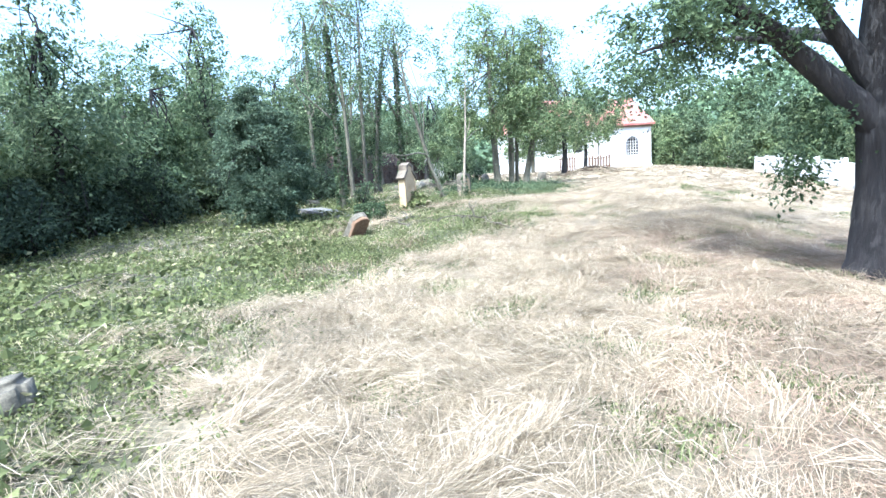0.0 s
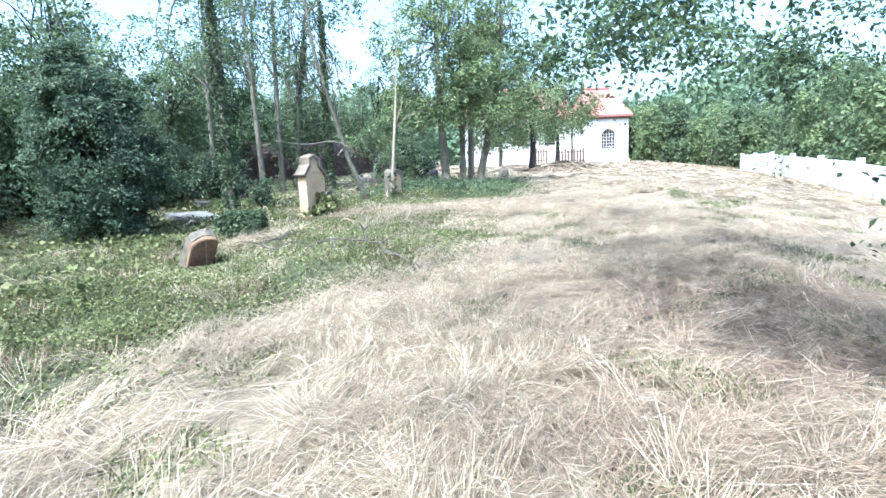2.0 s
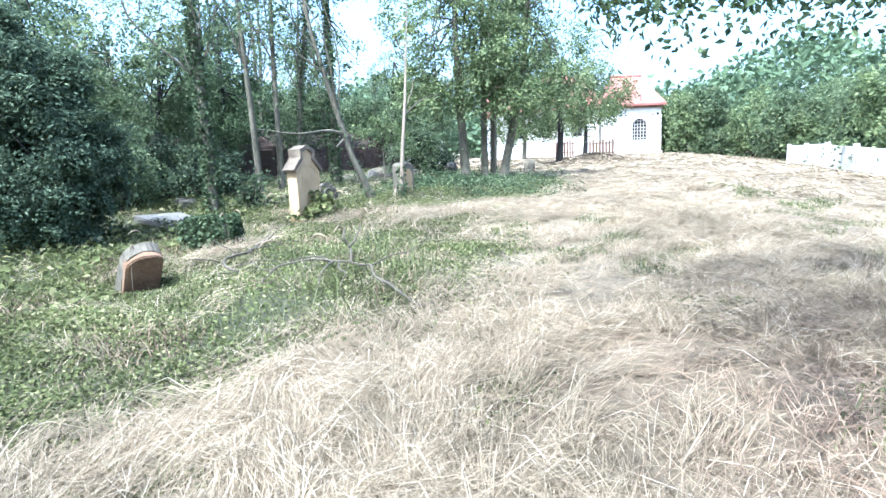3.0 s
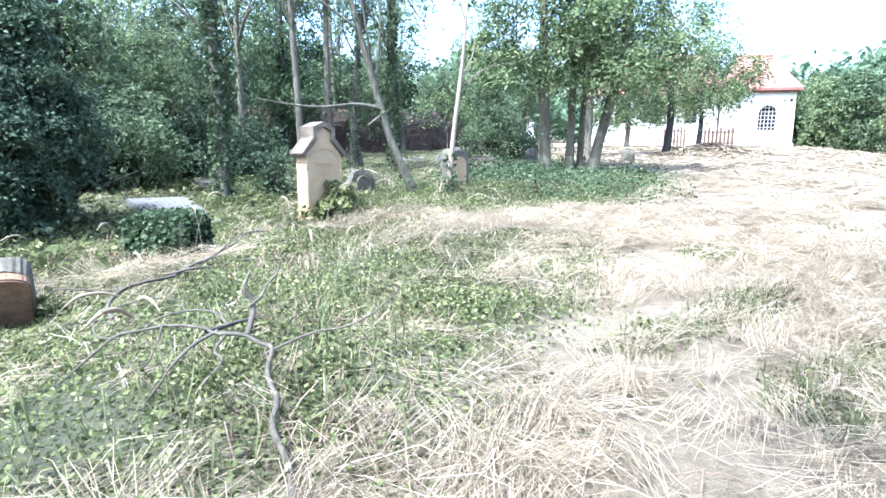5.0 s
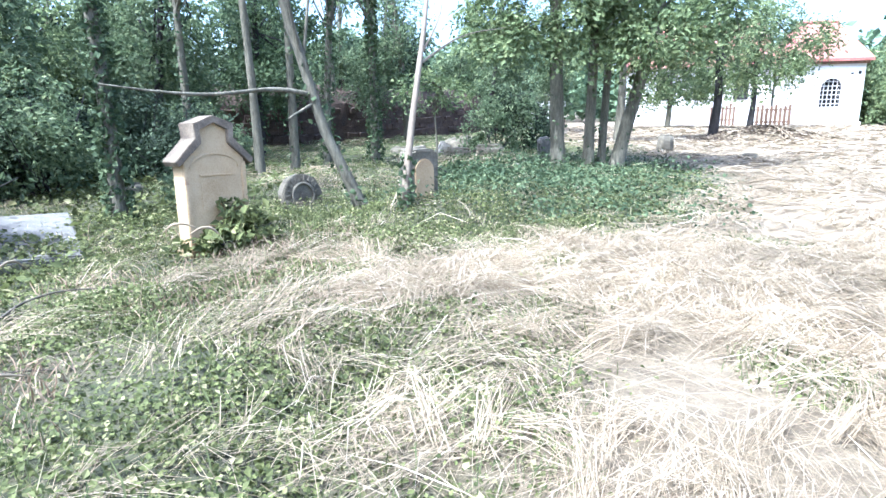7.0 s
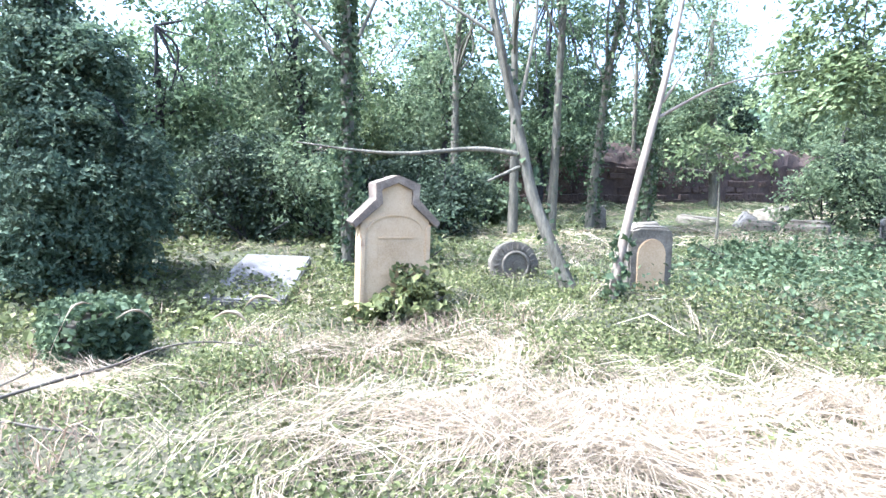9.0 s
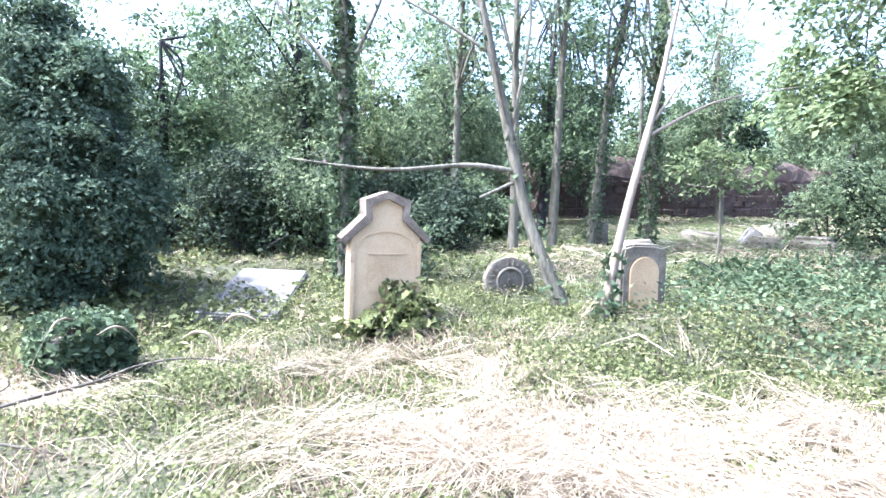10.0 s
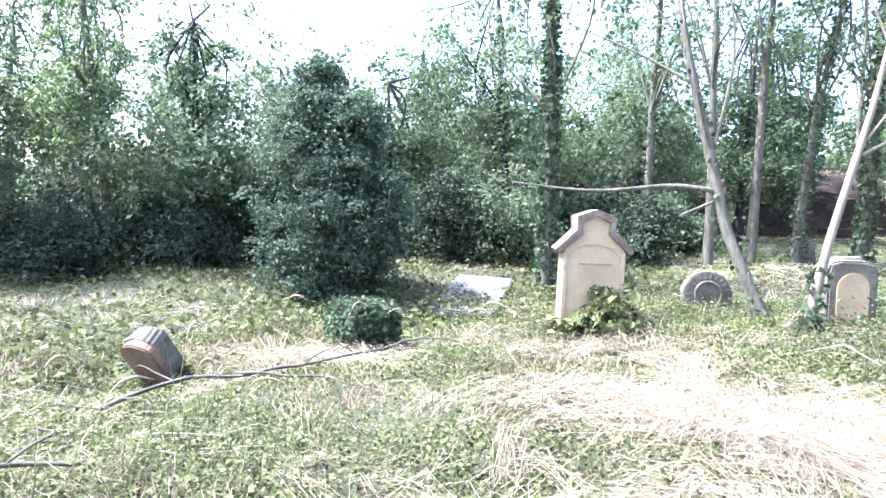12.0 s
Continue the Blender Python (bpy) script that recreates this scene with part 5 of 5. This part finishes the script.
rough_block("broken_stone", "broken reddish grey stone lying in the grass", on(-3.0, 3.75, -0.05), (0.34, 0.26, 0.26), M_GREYSTONE, 0.4, (4, -8), 1, "stone")
for k, (x, y, d, tu, ti, mt, lab) in enumerate([
    (-2.6, 22.9, (0.36, 0.2, 0.55), 0.5, (2, 0), M_GREYSTONE, "small square grey headstone in the shade"),
    (-1.75, 25.6, (0.9, 0.4, 0.3), 0.2, (0, 4), M_GREYSTONE, "low grey grave block half sunk in grass"),
    (-1.1, 26.2, (0.35, 0.18, 0.45), 0.6, (6, 30), M_SLAB, "tilted pale broken grave slab"),
    (-0.9, 28.0, (0.9, 0.5, 0.45), -0.3, (0, -14), M_GREYSTONE, "rough dark rock heaped beside graves"),
    (-0.4, 25.2, (0.7, 0.3, 0.3), 0.3, (0, 6), M_GREYSTONE, "low rounded weathered gravestone"),
    (0.35, 25.4, (0.8, 0.4, 0.4), -0.1, (5, 0), M_GREYSTONE, "brown broken grave block in grass"),
    (1.75, 24.4, (0.3, 0.22, 0.55), 0.4, (3, -5), M_SLAB, "small pale headstone beside the trunks"),
    (4.6, 27.5, (0.4, 0.25, 0.5), 0.2, (0, 3), M_GREYSTONE, "small dark grey headstone in the field"),
    (6.2, 25.8, (0.3, 0.25, 0.15), 0.2, (0, 3), M_GREYSTONE, "small grey stone in the mown straw"),
    (-4.3, 18.9, (0.5, 0.3, 0.28), 0.9, (0, 8), M_GREYSTONE, "low mossy grave stump among creepers"),
    (-1.9, 24.6, (1.2, 0.35, 0.12), 0.25, (0, 2), M_SLAB, "flat sunken grave slab")]):
    rough_block("gravestone", lab, on(x, y, -0.05), d, mt, tu, ti, 10 + k)
bush("ivy_mound", "low mound of dark ivy over rubble", on(0.65, 21.0), [((0, 0, 0.15), (0.9, 0.6, 0.25), 60)], M_IVY, 0.085, 24, 0.09, 333)


# ---- fallen branches ----
def fallen(label, place, limbs, seed):
    ob = thing("fallen_branch", place, label, "branch")
    rng = np.random.default_rng(seed)
    for k, (pts, r0, r1) in enumerate(limbs):
        t0 = np.linspace(0, 1, len(pts))
        t1 = np.linspace(0, 1, 2 * len(pts) - 1)
        P = np.stack([np.interp(t1, t0, np.array(pts, float)[:, i]) for i in range(3)], 1)
        P[1:-1] += rng.normal(0, 0.028, P[1:-1].shape) * (1, 1, 0.6)
        v, f = tube(P, np.linspace(r0, r1, len(P)) * 0.62, 7, 0.12, rng)
        part("stem" if k == 0 else "twig", np_mesh("stem" if k == 0 else "twig", v, f, M_TWIG, True), ob)
    return ob


fallen("long thin bare fallen branch over the grass", on(-0.9, 13.4), [
    ([(0.2, -1.5, 0.03), (-0.15, -1.05, 0.06), (0.0, -0.6, 0.1), (0.08, -0.1, 0.13), (-0.06, 0.4, 0.15), (-0.16, 0.9, 0.17), (-0.2, 1.3, 0.15), (-0.08, 1.65, 0.06)], 0.026, 0.008),
    ([(-0.15, -1.05, 0.06), (-0.3, -1.25, 0.12), (-0.5, -1.3, 0.1)], 0.014, 0.005),
    ([(0.0, -0.6, 0.1), (0.25, -0.3, 0.09), (0.5, 0.1, 0.12), (0.75, 0.35, 0.03)], 0.018, 0.008),
    ([(-0.05, -0.8, 0.09), (-0.3, -0.6, 0.2), (-0.5, -0.55, 0.22)], 0.011, 0.004),
    ([(0.2, -1.5, 0.03), (0.1, -1.8, 0.06), (0.15, -2.0, 0.02)], 0.012, 0.004),
    ([(0.08, -0.1, 0.13), (0.22, 0.1, 0.3), (0.25, 0.2, 0.42)], 0.01, 0.004),
    ([(0.1, -1.38, 0.05), (0.4, -1.2, 0.1), (0.7, -1.25, 0.03)], 0.009, 0.003)], 5)
fallen("forked bare fallen branch in long grass", on(0.5, 11.35), [
    ([(0.75, -1.05, 0.02), (0.5, -0.72, 0.07), (0.38, -0.42, 0.1), (0.22, -0.15, 0.16), (0.05, 0.0, 0.2), (-0.15, -0.05, 0.22), (-0.4, -0.05, 0.24), (-0.6, -0.12, 0.18), (-0.75, -0.38, 0.03)], 0.024, 0.01),
    ([(0.05, 0.0, 0.2), (0.02, 0.1, 0.34), (-0.02, 0.2, 0.48)], 0.026, 0.014),
    ([(0.02, 0.1, 0.32), (0.1, 0.2, 0.42), (0.12, 0.26, 0.5)], 0.014, 0.007),
    ([(-0.05, -0.02, 0.21), (0.02, -0.25, 0.14), (0.05, -0.48, 0.03)], 0.014, 0.007),
    ([(-0.1, -0.03, 0.22), (-0.14, -0.3, 0.12), (-0.2, -0.5, 0.02)], 0.016, 0.008),
    ([(-0.4, -0.05, 0.24), (-0.36, -0.22, 0.14), (-0.48, -0.4, 0.03)], 0.01, 0.004),
    ([(-0.15, -0.05, 0.22), (-0.2, 0.3, 0.16), (-0.1, 0.75, 0.08), (-0.12, 1.05, 0.02)], 0.022, 0.012),
    ([(-0.18, 0.2, 0.18), (-0.45, 0.35, 0.2), (-0.75, 0.3, 0.12), (-0.95, 0.1, 0.04)], 0.013, 0.005),
    ([(-0.6, -0.12, 0.18), (-0.85, 0.0, 0.22), (-1.1, 0.05, 0.15)], 0.01, 0.004),
    ([(0.22, -0.15, 0.16), (0.45, -0.05, 0.26), (0.7, 0.1, 0.3), (0.8, 0.25, 0.4)], 0.012, 0.004)], 6)
fallen("thin curved dead twig on the creepers", on(-4.4, 6.9), [([(-0.5, -0.6, 0.02), (-0.3, 0.0, 0.25), (0.1, 0.5, 0.32), (0.4, 0.8, 0.2)], 0.014, 0.005)], 7)


# ---- pale grass heads ----
def seed_grass(place, seed):
    rng = np.random.default_rng(seed)
    ob = thing("seeding_grass", place, "tall pale seeding grass stalk with drooping head", "grass", "seeding grasses")
    h, lx, ly = rng.uniform(0.45, 0.75), rng.uniform(-0.2, 0.2), rng.uniform(-0.2, 0.2)
    v, f = tube([(0, 0, -0.02), (lx * 0.3, ly * 0.3, h * 0.6), (lx, ly, h)], [0.002, 0.0018, 0.0014], 5)
    part("stalk", np_mesh("stalk", v, f, M_STRAW, True), ob)
    v, f = tube([(lx, ly, h), (lx * 1.25, ly * 1.25, h + 0.045), (lx * 1.6, ly * 1.6, h + 0.05), (lx * 2.0, ly * 2.0, h + 0.01)], [0.003, 0.009, 0.008, 0.002], 6, 0.12, rng)
    part("seed_head", np_mesh("seed_head", v, f, M_STRAW, True), ob)


rs = np.random.default_rng(4)
for k in range(16):
    x, y = rs.uniform(-2.6, 0.8), rs.uniform(10.2, 14.6)
    seed_grass(on(x, y), 400 + k)
